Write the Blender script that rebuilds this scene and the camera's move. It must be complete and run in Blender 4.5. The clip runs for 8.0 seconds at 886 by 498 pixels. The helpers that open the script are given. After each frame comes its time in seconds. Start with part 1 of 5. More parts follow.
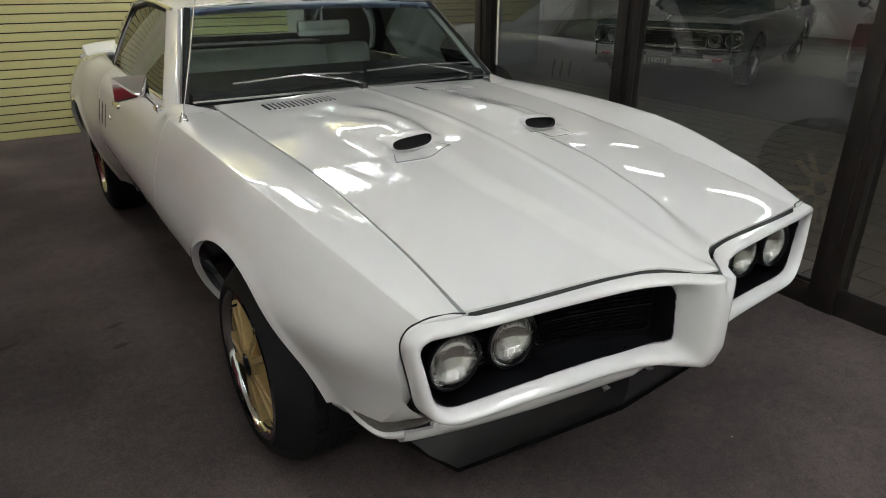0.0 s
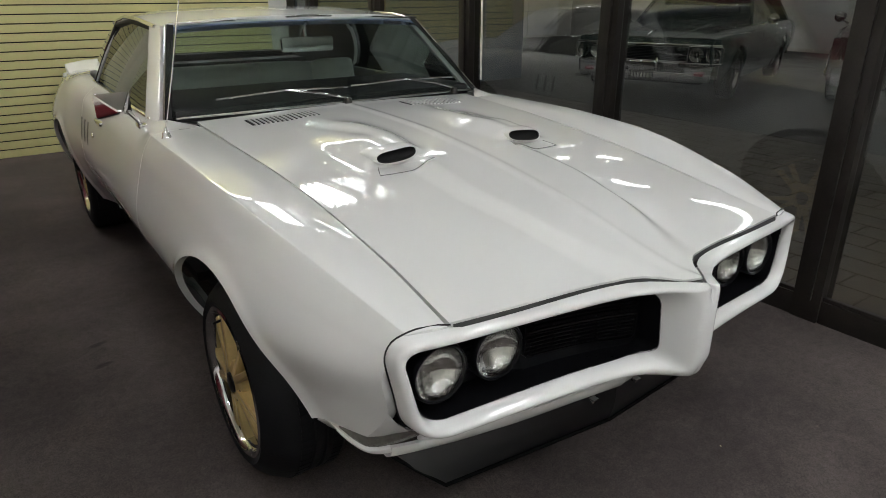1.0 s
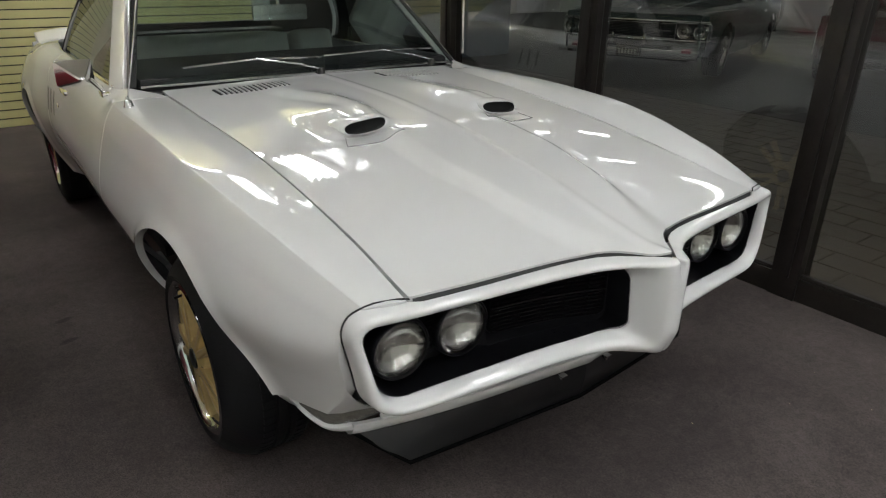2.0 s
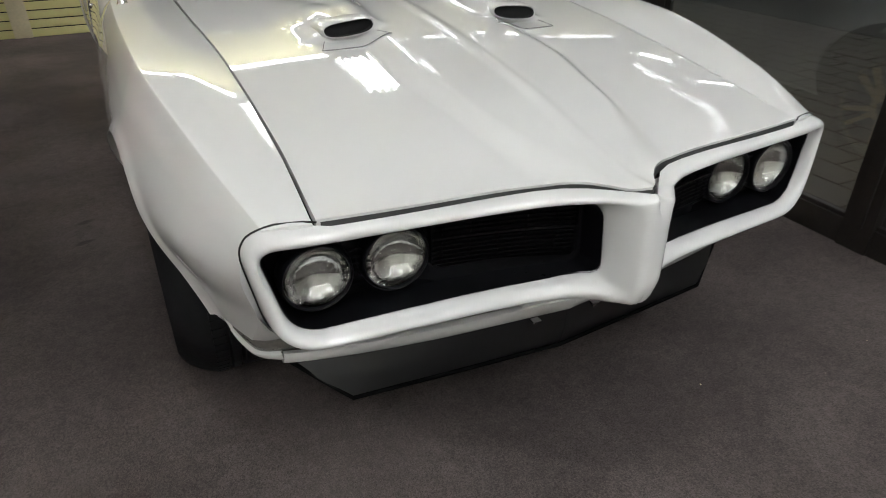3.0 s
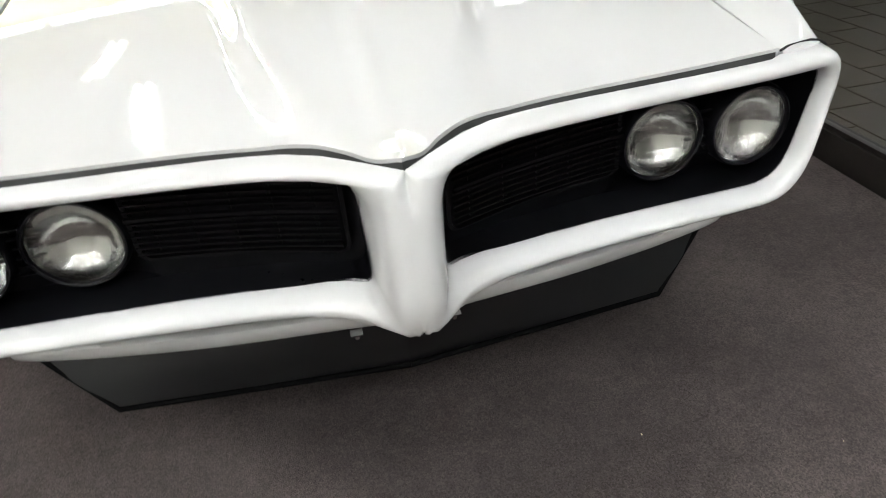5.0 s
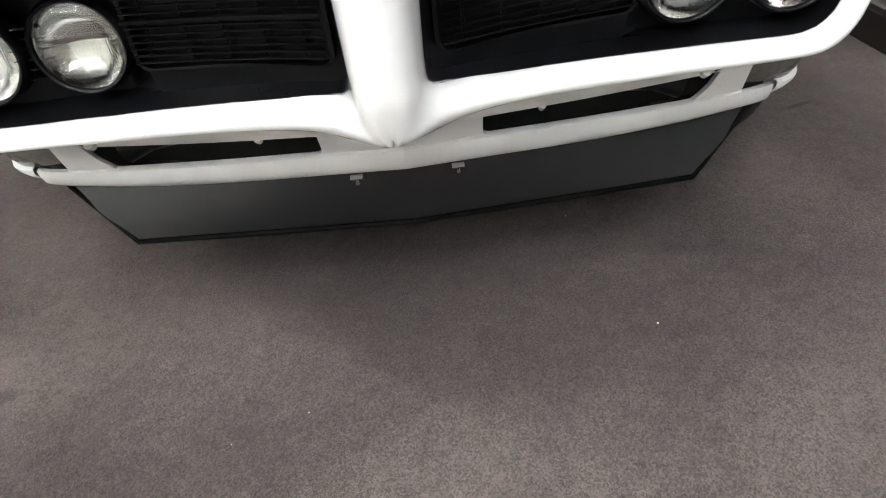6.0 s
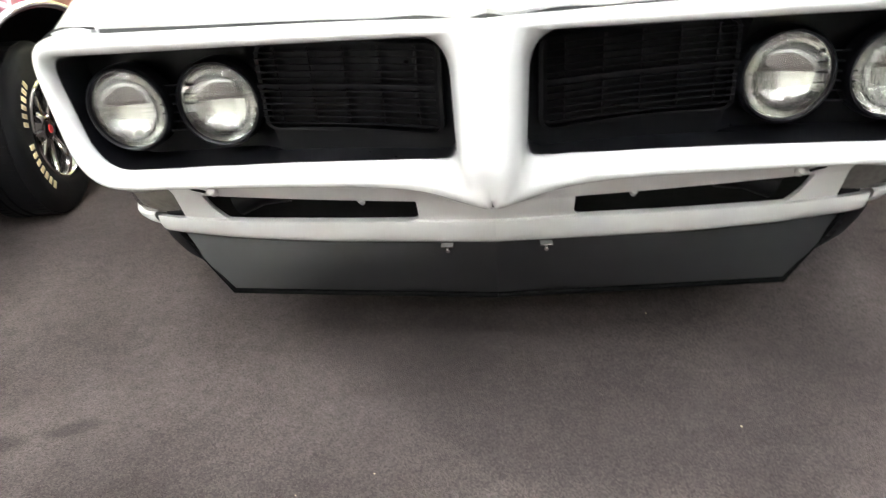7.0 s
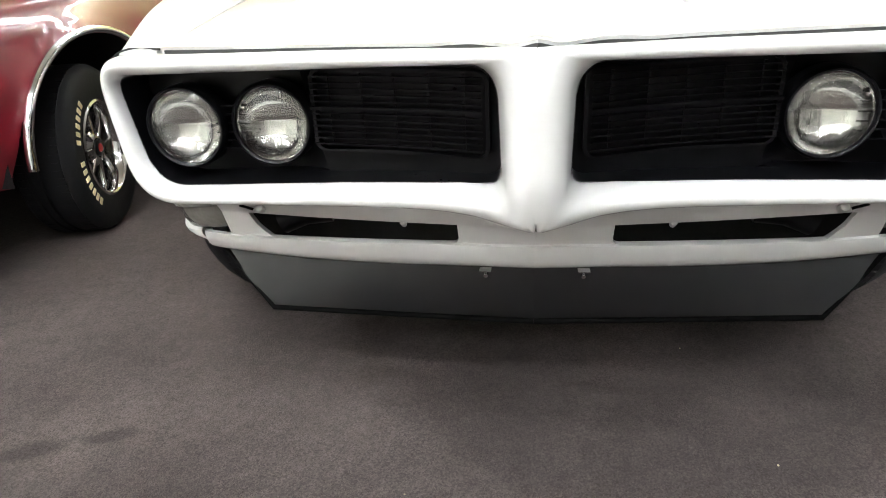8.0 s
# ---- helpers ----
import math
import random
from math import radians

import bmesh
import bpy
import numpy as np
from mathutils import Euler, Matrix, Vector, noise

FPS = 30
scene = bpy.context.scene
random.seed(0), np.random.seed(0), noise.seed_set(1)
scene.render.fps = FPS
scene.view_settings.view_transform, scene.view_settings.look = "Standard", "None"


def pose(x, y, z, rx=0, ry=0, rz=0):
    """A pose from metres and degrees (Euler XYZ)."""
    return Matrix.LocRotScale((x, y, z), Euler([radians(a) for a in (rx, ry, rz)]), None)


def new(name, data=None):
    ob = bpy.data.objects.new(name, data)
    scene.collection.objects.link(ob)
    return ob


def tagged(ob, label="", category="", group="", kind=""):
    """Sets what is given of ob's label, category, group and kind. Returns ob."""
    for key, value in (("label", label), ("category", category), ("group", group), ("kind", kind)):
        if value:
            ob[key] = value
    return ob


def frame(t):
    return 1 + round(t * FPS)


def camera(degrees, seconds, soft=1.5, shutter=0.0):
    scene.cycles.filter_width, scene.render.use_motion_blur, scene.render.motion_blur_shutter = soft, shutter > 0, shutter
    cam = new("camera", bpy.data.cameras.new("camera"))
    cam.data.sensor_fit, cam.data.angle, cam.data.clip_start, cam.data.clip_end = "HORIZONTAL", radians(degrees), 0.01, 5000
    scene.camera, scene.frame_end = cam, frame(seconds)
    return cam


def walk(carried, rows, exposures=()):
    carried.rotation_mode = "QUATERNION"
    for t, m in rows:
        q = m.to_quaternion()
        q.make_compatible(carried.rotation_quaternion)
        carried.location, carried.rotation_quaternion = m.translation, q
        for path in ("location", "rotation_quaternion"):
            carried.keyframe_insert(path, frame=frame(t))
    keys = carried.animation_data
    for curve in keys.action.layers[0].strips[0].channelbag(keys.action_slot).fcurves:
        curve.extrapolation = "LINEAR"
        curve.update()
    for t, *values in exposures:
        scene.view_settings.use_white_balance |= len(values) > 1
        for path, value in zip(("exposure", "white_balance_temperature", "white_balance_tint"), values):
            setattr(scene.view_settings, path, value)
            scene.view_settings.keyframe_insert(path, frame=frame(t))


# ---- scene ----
cam = camera(68.27, 8.0, soft=.9, shutter=0.3)
PATH = [
    (0.0, pose(-1.2995, -0.7715, 1.3804, 67.017, -0.248, -33.631)),
    (0.5, pose(-1.2997, -0.7740, 1.3758, 68.275, -0.025, -34.218)),
    (1.0, pose(-1.2919, -0.7756, 1.3691, 68.423, 0.067, -34.884)),
    (1.5, pose(-1.2900, -0.7669, 1.3671, 67.931, -0.099, -35.532)),
    (1.7, pose(-1.2814, -0.7673, 1.3563, 67.716, -0.193, -35.742)),
    (2.8, pose(-0.9248, -0.8174, 1.2878, 61.233, -1.843, -30.416)),
    (3.0, pose(-0.8560, -0.8076, 1.2622, 59.946, -0.046, -26.507)),
    (3.5, pose(-0.6687, -0.7570, 1.2115, 58.795, 1.347, -24.737)),
    (4.0, pose(-0.4952, -0.6825, 1.1823, 58.225, 2.815, -24.820)),
    (4.2, pose(-0.3954, -0.6771, 1.1655, 58.074, 3.311, -23.511)),
    (5.3, pose(-0.0220, -0.6465, 1.0156, 55.467, 1.968, -7.301)),
    (5.5, pose(0.0064, -0.6692, 0.9650, 55.071, -0.284, -4.383)),
    (5.7, pose(0.0324, -0.7042, 0.9137, 53.894, 2.100, -3.418)),
    (6.0, pose(0.0531, -0.7595, 0.8751, 53.848, 5.642, -3.619)),
    (6.2, pose(0.0709, -0.7645, 0.8737, 53.983, 4.576, -1.014)),
    (6.5, pose(0.0566, -0.7793, 0.8574, 55.089, 3.354, 1.646)),
    (6.8, pose(0.0449, -0.8023, 0.8425, 59.921, 4.711, 3.036)),
    (7.0, pose(0.0155, -0.8235, 0.8328, 64.226, 3.727, 4.251)),
    (7.5, pose(-0.0181, -0.8555, 0.8354, 66.383, 3.002, 5.364)),
    (8.0, pose(-0.0084, -0.8519, 0.8243, 67.406, 2.560, 7.120)),
]
walk(cam, PATH, exposures=[(0.0, -0.08), (1.7, -0.2), (2.8, -0.05), (3.5, 0.11), (4.2, 0.23), (5.3, 0.70), (6.5, 1.60), (7.0, 1.61), (7.5, 1.32), (8.0, 1.20)])

# ---- world and light ----
world = bpy.data.worlds.new("world")
world.use_nodes = True
world.node_tree.nodes["Background"].inputs[0].default_value = (0.5, 0.5, 0.5, 1)
world.node_tree.nodes["Background"].inputs[1].default_value = 0.02
scene.world = world
TUBE_POWER = 25.0
TUBE_COLOUR = (0.95, 0.97, 1.0)


# ---- materials ----
def material(name, colour, rough=0.5, metal=0.0, vary=0.12, scale=8.0, fine=120.0, bump=0.0, coat=0.0,
             rough_vary=0.1, emit=0.0, glass=0.0, ior=1.45, spec=0.5):
    """Principled material with variation at two scales, in object metres."""
    m = bpy.data.materials.new(name)
    m.use_nodes = True
    nt = m.node_tree
    b = nt.nodes["Principled BSDF"]
    tc = nt.nodes.new("ShaderNodeTexCoord")
    big = nt.nodes.new("ShaderNodeTexNoise")
    big.inputs["Scale"].default_value, big.inputs["Detail"].default_value = scale, 4
    small = nt.nodes.new("ShaderNodeTexNoise")
    small.inputs["Scale"].default_value, small.inputs["Detail"].default_value = fine, 3
    mix = nt.nodes.new("ShaderNodeMath")
    mix.operation = "MULTIPLY_ADD"
    mix.inputs[1].default_value = 0.6
    nt.links.new(big.outputs["Fac"], mix.inputs[0])
    half = nt.nodes.new("ShaderNodeMath")
    half.operation = "MULTIPLY"
    half.inputs[1].default_value = 0.4
    nt.links.new(small.outputs["Fac"], half.inputs[0])
    nt.links.new(half.outputs[0], mix.inputs[2])
    ramp = nt.nodes.new("ShaderNodeValToRGB")
    ramp.color_ramp.elements[0].position, ramp.color_ramp.elements[1].position = 0.3, 0.7
    ramp.color_ramp.elements[0].color = (*[c * (1 - vary) for c in colour], 1)
    ramp.color_ramp.elements[1].color = (*[min(1, c * (1 + vary)) for c in colour], 1)
    for n in (big, small):
        nt.links.new(tc.outputs["Object"], n.inputs["Vector"])
    nt.links.new(mix.outputs[0], ramp.inputs[0])
    nt.links.new(ramp.outputs[0], b.inputs["Base Color"])
    rr = nt.nodes.new("ShaderNodeMapRange")
    rr.inputs[1].default_value, rr.inputs[2].default_value = 0.3, 0.7
    rr.inputs[3].default_value, rr.inputs[4].default_value = rough * (1 - rough_vary), min(1, rough * (1 + rough_vary))
    nt.links.new(mix.outputs[0], rr.inputs[0])
    nt.links.new(rr.outputs[0], b.inputs["Roughness"])
    b.inputs["Metallic"].default_value = metal
    b.inputs["Coat Weight"].default_value = coat
    b.inputs["Coat Roughness"].default_value = 0.012
    b.inputs["Specular IOR Level"].default_value = spec
    b.inputs["IOR"].default_value = ior
    if glass:
        b.inputs["Transmission Weight"].default_value = glass
    if bump:
        bn = nt.nodes.new("ShaderNodeBump")
        bn.inputs["Strength"].default_value, bn.inputs["Distance"].default_value = bump, 0.003
        nt.links.new(small.outputs["Fac"], bn.inputs["Height"])
        nt.links.new(bn.outputs[0], b.inputs["Normal"])
    if emit:
        b.inputs["Emission Color"].default_value = (*TUBE_COLOUR, 1)
        b.inputs["Emission Strength"].default_value = emit
    return m


PAINT = material("white_car_paint", (0.69, 0.69, 0.682), 0.5, vary=0.012, scale=1.5, fine=300, coat=1.0, rough_vary=0.05, spec=0.0)
PAINT.node_tree.nodes["Principled BSDF"].inputs["Coat IOR"].default_value = 1.62
RED_PAINT = material("red_car_paint", (0.17, 0.007, 0.015), 0.3, vary=0.1, scale=2, coat=1.0)
MAROON_PAINT = material("maroon_car_paint", (0.022, 0.006, 0.007), 0.3, vary=0.1, scale=2, coat=1.0)
GREEN_PAINT = material("dark_green_car_paint", (0.018, 0.032, 0.03), 0.3, vary=0.1, scale=2, coat=1.0)
CHROME = material("chrome", (0.82, 0.82, 0.83), 0.06, metal=1.0, vary=0.04, scale=12)
SILVERED = material("silvered_reflector", (0.54, 0.54, 0.535), 0.03, metal=1.0, vary=0.03, scale=30)
STEEL = material("polished_steel", (0.62, 0.62, 0.62), 0.12, metal=1.0, vary=0.08, scale=20)
GOLD = material("gold_wheel_paint", (0.66, 0.50, 0.23), 0.32, metal=0.55, vary=0.08, scale=20)
RUBBER = material("tyre_rubber", (0.008, 0.008, 0.009), 0.6, spec=0.22, vary=0.25, scale=14, bump=0.25)
IRON = material("dark_iron", (0.06, 0.058, 0.055), 0.45, metal=0.8, vary=0.2)
BLACK_TRIM = material("black_plastic", (0.004, 0.004, 0.005), 0.3, spec=0.25, vary=0.2, scale=25)
GRILLE_BLACK = material("satin_black_grille", (0.0035, 0.0035, 0.004), 0.42, spec=0.16, vary=0.15, scale=25)
# Near-black: painted depth of openings and gaps, also linings and underbody.
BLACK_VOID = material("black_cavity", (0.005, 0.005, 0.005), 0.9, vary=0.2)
DAM_BLACK = material("satin_black_sheet", (0.0058, 0.0058, 0.0064), 0.36, vary=0.0, rough_vary=0.0, spec=0.6)
BEAD = material("dull_black_rubber_bead", (0.002, 0.002, 0.002), 0.8, vary=0.2, spec=0.08)
# Grey for the painted shade under the hood lip and for the apron joint.
GREY_GAP = material("grey_gap", (0.05, 0.05, 0.049), 0.7, vary=0.2, scale=30)
SEAL = material("black_rubber_seal", (0.01, 0.01, 0.01), 0.6, vary=0.2)
TINT = material("blue_tinted_glass", (0.28, 0.36, 0.85), 0.0, vary=0.0, glass=1.0, rough_vary=0.0)
GLASS = material("car_glass", (0.68, 0.77, 0.74), 0.0, vary=0.0, glass=1.0, rough_vary=0.0)
PANE = material("shop_glass", (0.80, 0.82, 0.80), 0.0, vary=0.0, glass=1.0, rough_vary=0.0, ior=1.75)
BRONZE = material("dark_bronze_aluminium", (0.022, 0.018, 0.016), 0.38, metal=0.3, vary=0.25, scale=12, bump=0.06)
VINYL = material("grey_green_seat_vinyl", (0.44, 0.47, 0.42), 0.42, vary=0.1, scale=10, bump=0.15)
DASH = material("black_dashboard", (0.014, 0.014, 0.015), 0.55, vary=0.2, scale=12, fine=60)
SMOKED = material("smoky_lamp_plastic", (0.24, 0.23, 0.21), 0.12, vary=0.15, scale=60, glass=0.4)
CALIPER = material("red_caliper", (0.45, 0.02, 0.02), 0.35, vary=0.1)
CREAM = material("cream_tyre_lettering", (0.72, 0.62, 0.38), 0.6, vary=0.1, scale=40)
SLAT = material("yellow_slat_board", (0.72, 0.67, 0.33), 0.5, vary=0.06, scale=3, fine=60, bump=0.05)
GROOVE = material("dark_slat_groove", (0.02, 0.018, 0.01), 0.8, vary=0.2)
PLYWOOD = material("tan_board", (0.5, 0.42, 0.27), 0.55, vary=0.1, scale=5, bump=0.1)
CONCRETE = material("polished_concrete", (0.030, 0.026, 0.020), 0.42, vary=0.18, scale=1.5, bump=0.05)
PLASTER = material("white_wall_paint", (0.68, 0.67, 0.62), 0.7, vary=0.05, scale=2, bump=0.08)
CEILING = material("ceiling_tile", (0.66, 0.65, 0.60), 0.85, vary=0.06, scale=40, bump=0.3)
# Blue-grey of a reflection in the shop glass, put on an added board.
REFLECTION_BLUE = material("blue_grey_reflection", (0.10, 0.125, 0.145), 0.7, vary=0.1, scale=3)
TAN = material("tan_plain_board", (0.70, 0.62, 0.46), 0.6, vary=0.15, scale=4, fine=50, bump=0.05)
ENAMEL = material("white_fixture_enamel", (0.8, 0.8, 0.78), 0.4, vary=0.04)
TUBE = material("fluorescent_tube", (0.9, 0.9, 0.85), 0.4, vary=0.0, emit=TUBE_POWER)
LENS = material("headlamp_glass", (0.97, 0.97, 0.95), 0.0, vary=0.0, glass=1.0, rough_vary=0.0)


def carpet_material():
    m = material("charcoal_brown_carpet", (0.084, 0.071, 0.068), 0.95, vary=0.22, scale=2.2, fine=420, bump=0.7, spec=0.15)
    nt = m.node_tree
    b = nt.nodes["Principled BSDF"]
    old = b.inputs["Base Color"].links[0].from_socket
    tc = nt.nodes.new("ShaderNodeTexCoord")
    stain = nt.nodes.new("ShaderNodeTexNoise")
    stain.inputs["Scale"].default_value, stain.inputs["Detail"].default_value = 1.3, 6
    nt.links.new(tc.outputs["Object"], stain.inputs["Vector"])
    speck = nt.nodes.new("ShaderNodeTexVoronoi")
    speck.inputs["Scale"].default_value = 360
    nt.links.new(tc.outputs["Object"], speck.inputs["Vector"])
    r1 = nt.nodes.new("ShaderNodeValToRGB")
    r1.color_ramp.elements[0].position, r1.color_ramp.elements[1].position = 0.42, 0.62
    r1.color_ramp.elements[0].color, r1.color_ramp.elements[1].color = (0.72, 0.7, 0.7, 1), (1.12, 1.1, 1.08, 1)
    nt.links.new(stain.outputs["Fac"], r1.inputs[0])
    r2 = nt.nodes.new("ShaderNodeMapRange")
    r2.inputs[1].default_value, r2.inputs[2].default_value = 0.0, 1.0
    r2.inputs[3].default_value, r2.inputs[4].default_value = 0.54, 1.46
    nt.links.new(speck.outputs["Color"], r2.inputs[0])
    worn = nt.nodes.new("ShaderNodeTexNoise")
    worn.inputs["Scale"].default_value, worn.inputs["Detail"].default_value, worn.inputs["Roughness"].default_value = 24, 8, .75
    nt.links.new(tc.outputs["Object"], worn.inputs["Vector"])
    r3 = nt.nodes.new("ShaderNodeMapRange")
    r3.inputs[1].default_value, r3.inputs[2].default_value = 0.3, 0.7
    r3.inputs[3].default_value, r3.inputs[4].default_value = 0.80, 1.20
    nt.links.new(worn.outputs["Fac"], r3.inputs[0])
    spots = [r3.outputs[0]]
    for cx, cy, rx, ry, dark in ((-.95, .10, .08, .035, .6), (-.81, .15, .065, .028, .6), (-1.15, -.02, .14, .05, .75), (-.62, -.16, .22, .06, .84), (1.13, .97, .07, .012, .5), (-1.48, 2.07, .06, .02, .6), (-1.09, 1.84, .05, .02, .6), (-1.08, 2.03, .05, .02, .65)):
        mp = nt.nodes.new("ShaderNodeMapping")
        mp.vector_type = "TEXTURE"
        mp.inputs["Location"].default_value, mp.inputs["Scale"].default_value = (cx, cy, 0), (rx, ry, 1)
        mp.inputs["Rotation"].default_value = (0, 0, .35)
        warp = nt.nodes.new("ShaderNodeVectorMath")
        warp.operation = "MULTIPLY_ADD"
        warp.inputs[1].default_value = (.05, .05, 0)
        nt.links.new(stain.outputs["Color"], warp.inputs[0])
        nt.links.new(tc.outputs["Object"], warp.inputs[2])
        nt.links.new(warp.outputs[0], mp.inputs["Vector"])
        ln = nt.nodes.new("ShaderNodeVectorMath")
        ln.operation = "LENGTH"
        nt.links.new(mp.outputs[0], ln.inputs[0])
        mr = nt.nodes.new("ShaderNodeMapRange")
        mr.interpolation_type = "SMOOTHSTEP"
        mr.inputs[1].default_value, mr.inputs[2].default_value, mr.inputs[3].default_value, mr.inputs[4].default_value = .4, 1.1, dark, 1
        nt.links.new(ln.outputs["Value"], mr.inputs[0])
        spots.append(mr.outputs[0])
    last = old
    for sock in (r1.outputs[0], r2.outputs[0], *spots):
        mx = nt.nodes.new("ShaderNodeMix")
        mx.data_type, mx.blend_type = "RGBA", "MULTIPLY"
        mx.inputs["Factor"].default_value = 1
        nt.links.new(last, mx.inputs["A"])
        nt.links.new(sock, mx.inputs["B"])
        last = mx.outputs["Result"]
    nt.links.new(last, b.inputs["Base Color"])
    return m


CARPET = carpet_material()
PAVER = material("brown_paver", (0.080, 0.061, 0.041), 0.35, vary=0.25, scale=6, bump=0.1)
GROUT = material("paver_joint", (0.060, 0.046, 0.032), 0.6, vary=0.2)


def fluted(mat, scale, depth):
    """Moulded prisms of a lamp glass: fine uprights and coarser bars."""
    nt = mat.node_tree
    tc = nt.nodes.new("ShaderNodeTexCoord")
    total = nt.nodes.new("ShaderNodeMath")
    total.operation = "ADD"
    for k, (way, size) in enumerate((("X", scale), ("Z", scale * .33))):
        w = nt.nodes.new("ShaderNodeTexWave")
        w.bands_direction = way
        w.inputs["Scale"].default_value, w.inputs["Distortion"].default_value, w.inputs["Detail"].default_value = size, .6, 1
        nt.links.new(tc.outputs["Object"], w.inputs["Vector"])
        nt.links.new(w.outputs["Fac"], total.inputs[k])
    cells = nt.nodes.new("ShaderNodeTexVoronoi")
    cells.inputs["Scale"].default_value = scale * .7
    wide = nt.nodes.new("ShaderNodeMapping")
    wide.inputs["Scale"].default_value = (.55, 1, 1.6)
    nt.links.new(tc.outputs["Object"], wide.inputs["Vector"])
    nt.links.new(wide.outputs[0], cells.inputs["Vector"])
    blocks = nt.nodes.new("ShaderNodeMath")
    blocks.operation = "ADD"
    nt.links.new(total.outputs[0], blocks.inputs[0])
    nt.links.new(cells.outputs["Color"], blocks.inputs[1])
    bn = nt.nodes.new("ShaderNodeBump")
    bn.inputs["Strength"].default_value, bn.inputs["Distance"].default_value = depth, 0.0015
    nt.links.new(blocks.outputs[0], bn.inputs["Height"])
    nt.links.new(bn.outputs[0], nt.nodes["Principled BSDF"].inputs["Normal"])


fluted(LENS, 95, .10)
fluted(SILVERED, 30, .12)


# ---- mesh helpers ----
def part(name, bm, mat, parent=None, label="", smooth=True, sharp=40):
    """One bmesh as one mesh object, under a thing or a part."""
    bmesh.ops.recalc_face_normals(bm, faces=bm.faces)
    me = bpy.data.meshes.new(name)
    bm.to_mesh(me)
    bm.free()
    me.materials.append(mat)
    if smooth:
        me.shade_smooth()
        me.set_sharp_from_angle(angle=radians(sharp))
    ob = new(name, me)
    if parent is not None:
        ob.parent = parent
    if label:
        ob["label"] = label
    return ob


def thing(name, label, category, group="", kind=""):
    ob = new(name)
    ob.empty_display_size = 0.1
    return tagged(ob, label, category, group, kind)


def box(bm, lo, hi, bevel=0.0, m=None):
    """Adds a box from corner lo to corner hi, with bevelled edges."""
    c = [(a + b) / 2 for a, b in zip(lo, hi)]
    s = [abs(b - a) for a, b in zip(lo, hi)]
    r = bmesh.ops.create_cube(bm, size=1, matrix=(m or Matrix()) @ Matrix.Translation(c) @ Matrix.Diagonal((*s, 1)))
    if bevel:
        edges = list({e for v in r["verts"] for e in v.link_edges})
        bmesh.ops.bevel(bm, geom=edges, offset=bevel, segments=2, affect="EDGES", profile=0.7)
    return bm


def boxed(name, lo, hi, mat, parent=None, label="", bevel=0.004):
    return part(name, box(bmesh.new(), lo, hi, bevel), mat, parent, label)


def tube(points, radius, sides=10, taper=None):
    """A round bar along points."""
    bm = bmesh.new()
    pts = [Vector(p) for p in points]
    rings = []
    a = None
    for i, p in enumerate(pts):
        d = (pts[min(i + 1, len(pts) - 1)] - pts[max(i - 1, 0)]).normalized()
        if a is None:
            a = d.cross(Vector((0, 0, 1)) if abs(d.z) < 0.9 else Vector((1, 0, 0))).normalized()
        else:
            a = (a - d * a.dot(d)).normalized()
        b = d.cross(a)
        r = radius if taper is None else radius * taper[i]
        rings.append([bm.verts.new(p + (a * math.cos(k * math.tau / sides) + b * math.sin(k * math.tau / sides)) * r) for k in range(sides)])
    for q, s in zip(rings, rings[1:]):
        for k in range(sides):
            bm.faces.new((q[k], q[(k + 1) % sides], s[(k + 1) % sides], s[k]))
    bm.faces.new(rings[0])
    bm.faces.new(rings[-1])
    return bm


def lathe(profile, axis="x", sides=64, closed=False):
    """Turns a profile of (radius, along) round an axis."""
    bm = bmesh.new()
    rings = []
    for k in range(sides):
        c, s = math.cos(k * math.tau / sides), math.sin(k * math.tau / sides)
        ring = []
        for r, a in profile:
            p = {"x": (a, r * c, r * s), "y": (r * c, a, r * s), "z": (r * c, r * s, a)}[axis]
            ring.append(bm.verts.new(p))
        rings.append(ring)
    n = len(profile)
    for k in range(sides):
        q, s = rings[k], rings[(k + 1) % sides]
        for i in range(n if closed else n - 1):
            j = (i + 1) % n
            bm.faces.new((q[i], q[j], s[j], s[i]))
    bmesh.ops.remove_doubles(bm, verts=bm.verts, dist=1e-5)
    return bm


def grid(rows, loop=False):
    """A quad sheet through rows of points."""
    bm = bmesh.new()
    vs = [[bm.verts.new(p) for p in r] for r in rows]
    for q, s in zip(vs, vs[1:]):
        n = len(q)
        for k in range(n if loop else n - 1):
            j = (k + 1) % n
            bm.faces.new((q[k], q[j], s[j], s[k]))
    return bm


def rim(bm, depth, inward):
    """Folds the free edges of a sheet back, so that it shows thickness. inward(co): direction."""
    edges = [e for e in bm.edges if e.is_boundary]
    r = bmesh.ops.extrude_edge_only(bm, edges=edges)
    for g in r["geom"]:
        if isinstance(g, bmesh.types.BMVert):
            g.co += inward(g.co) * depth
    return bm


def move(bm, m):
    bmesh.ops.transform(bm, matrix=m, verts=bm.verts)
    return bm


def mirrored(bm):
    bmesh.ops.transform(bm, matrix=Matrix.Diagonal((-1, 1, 1, 1)), verts=bm.verts)
    return bm


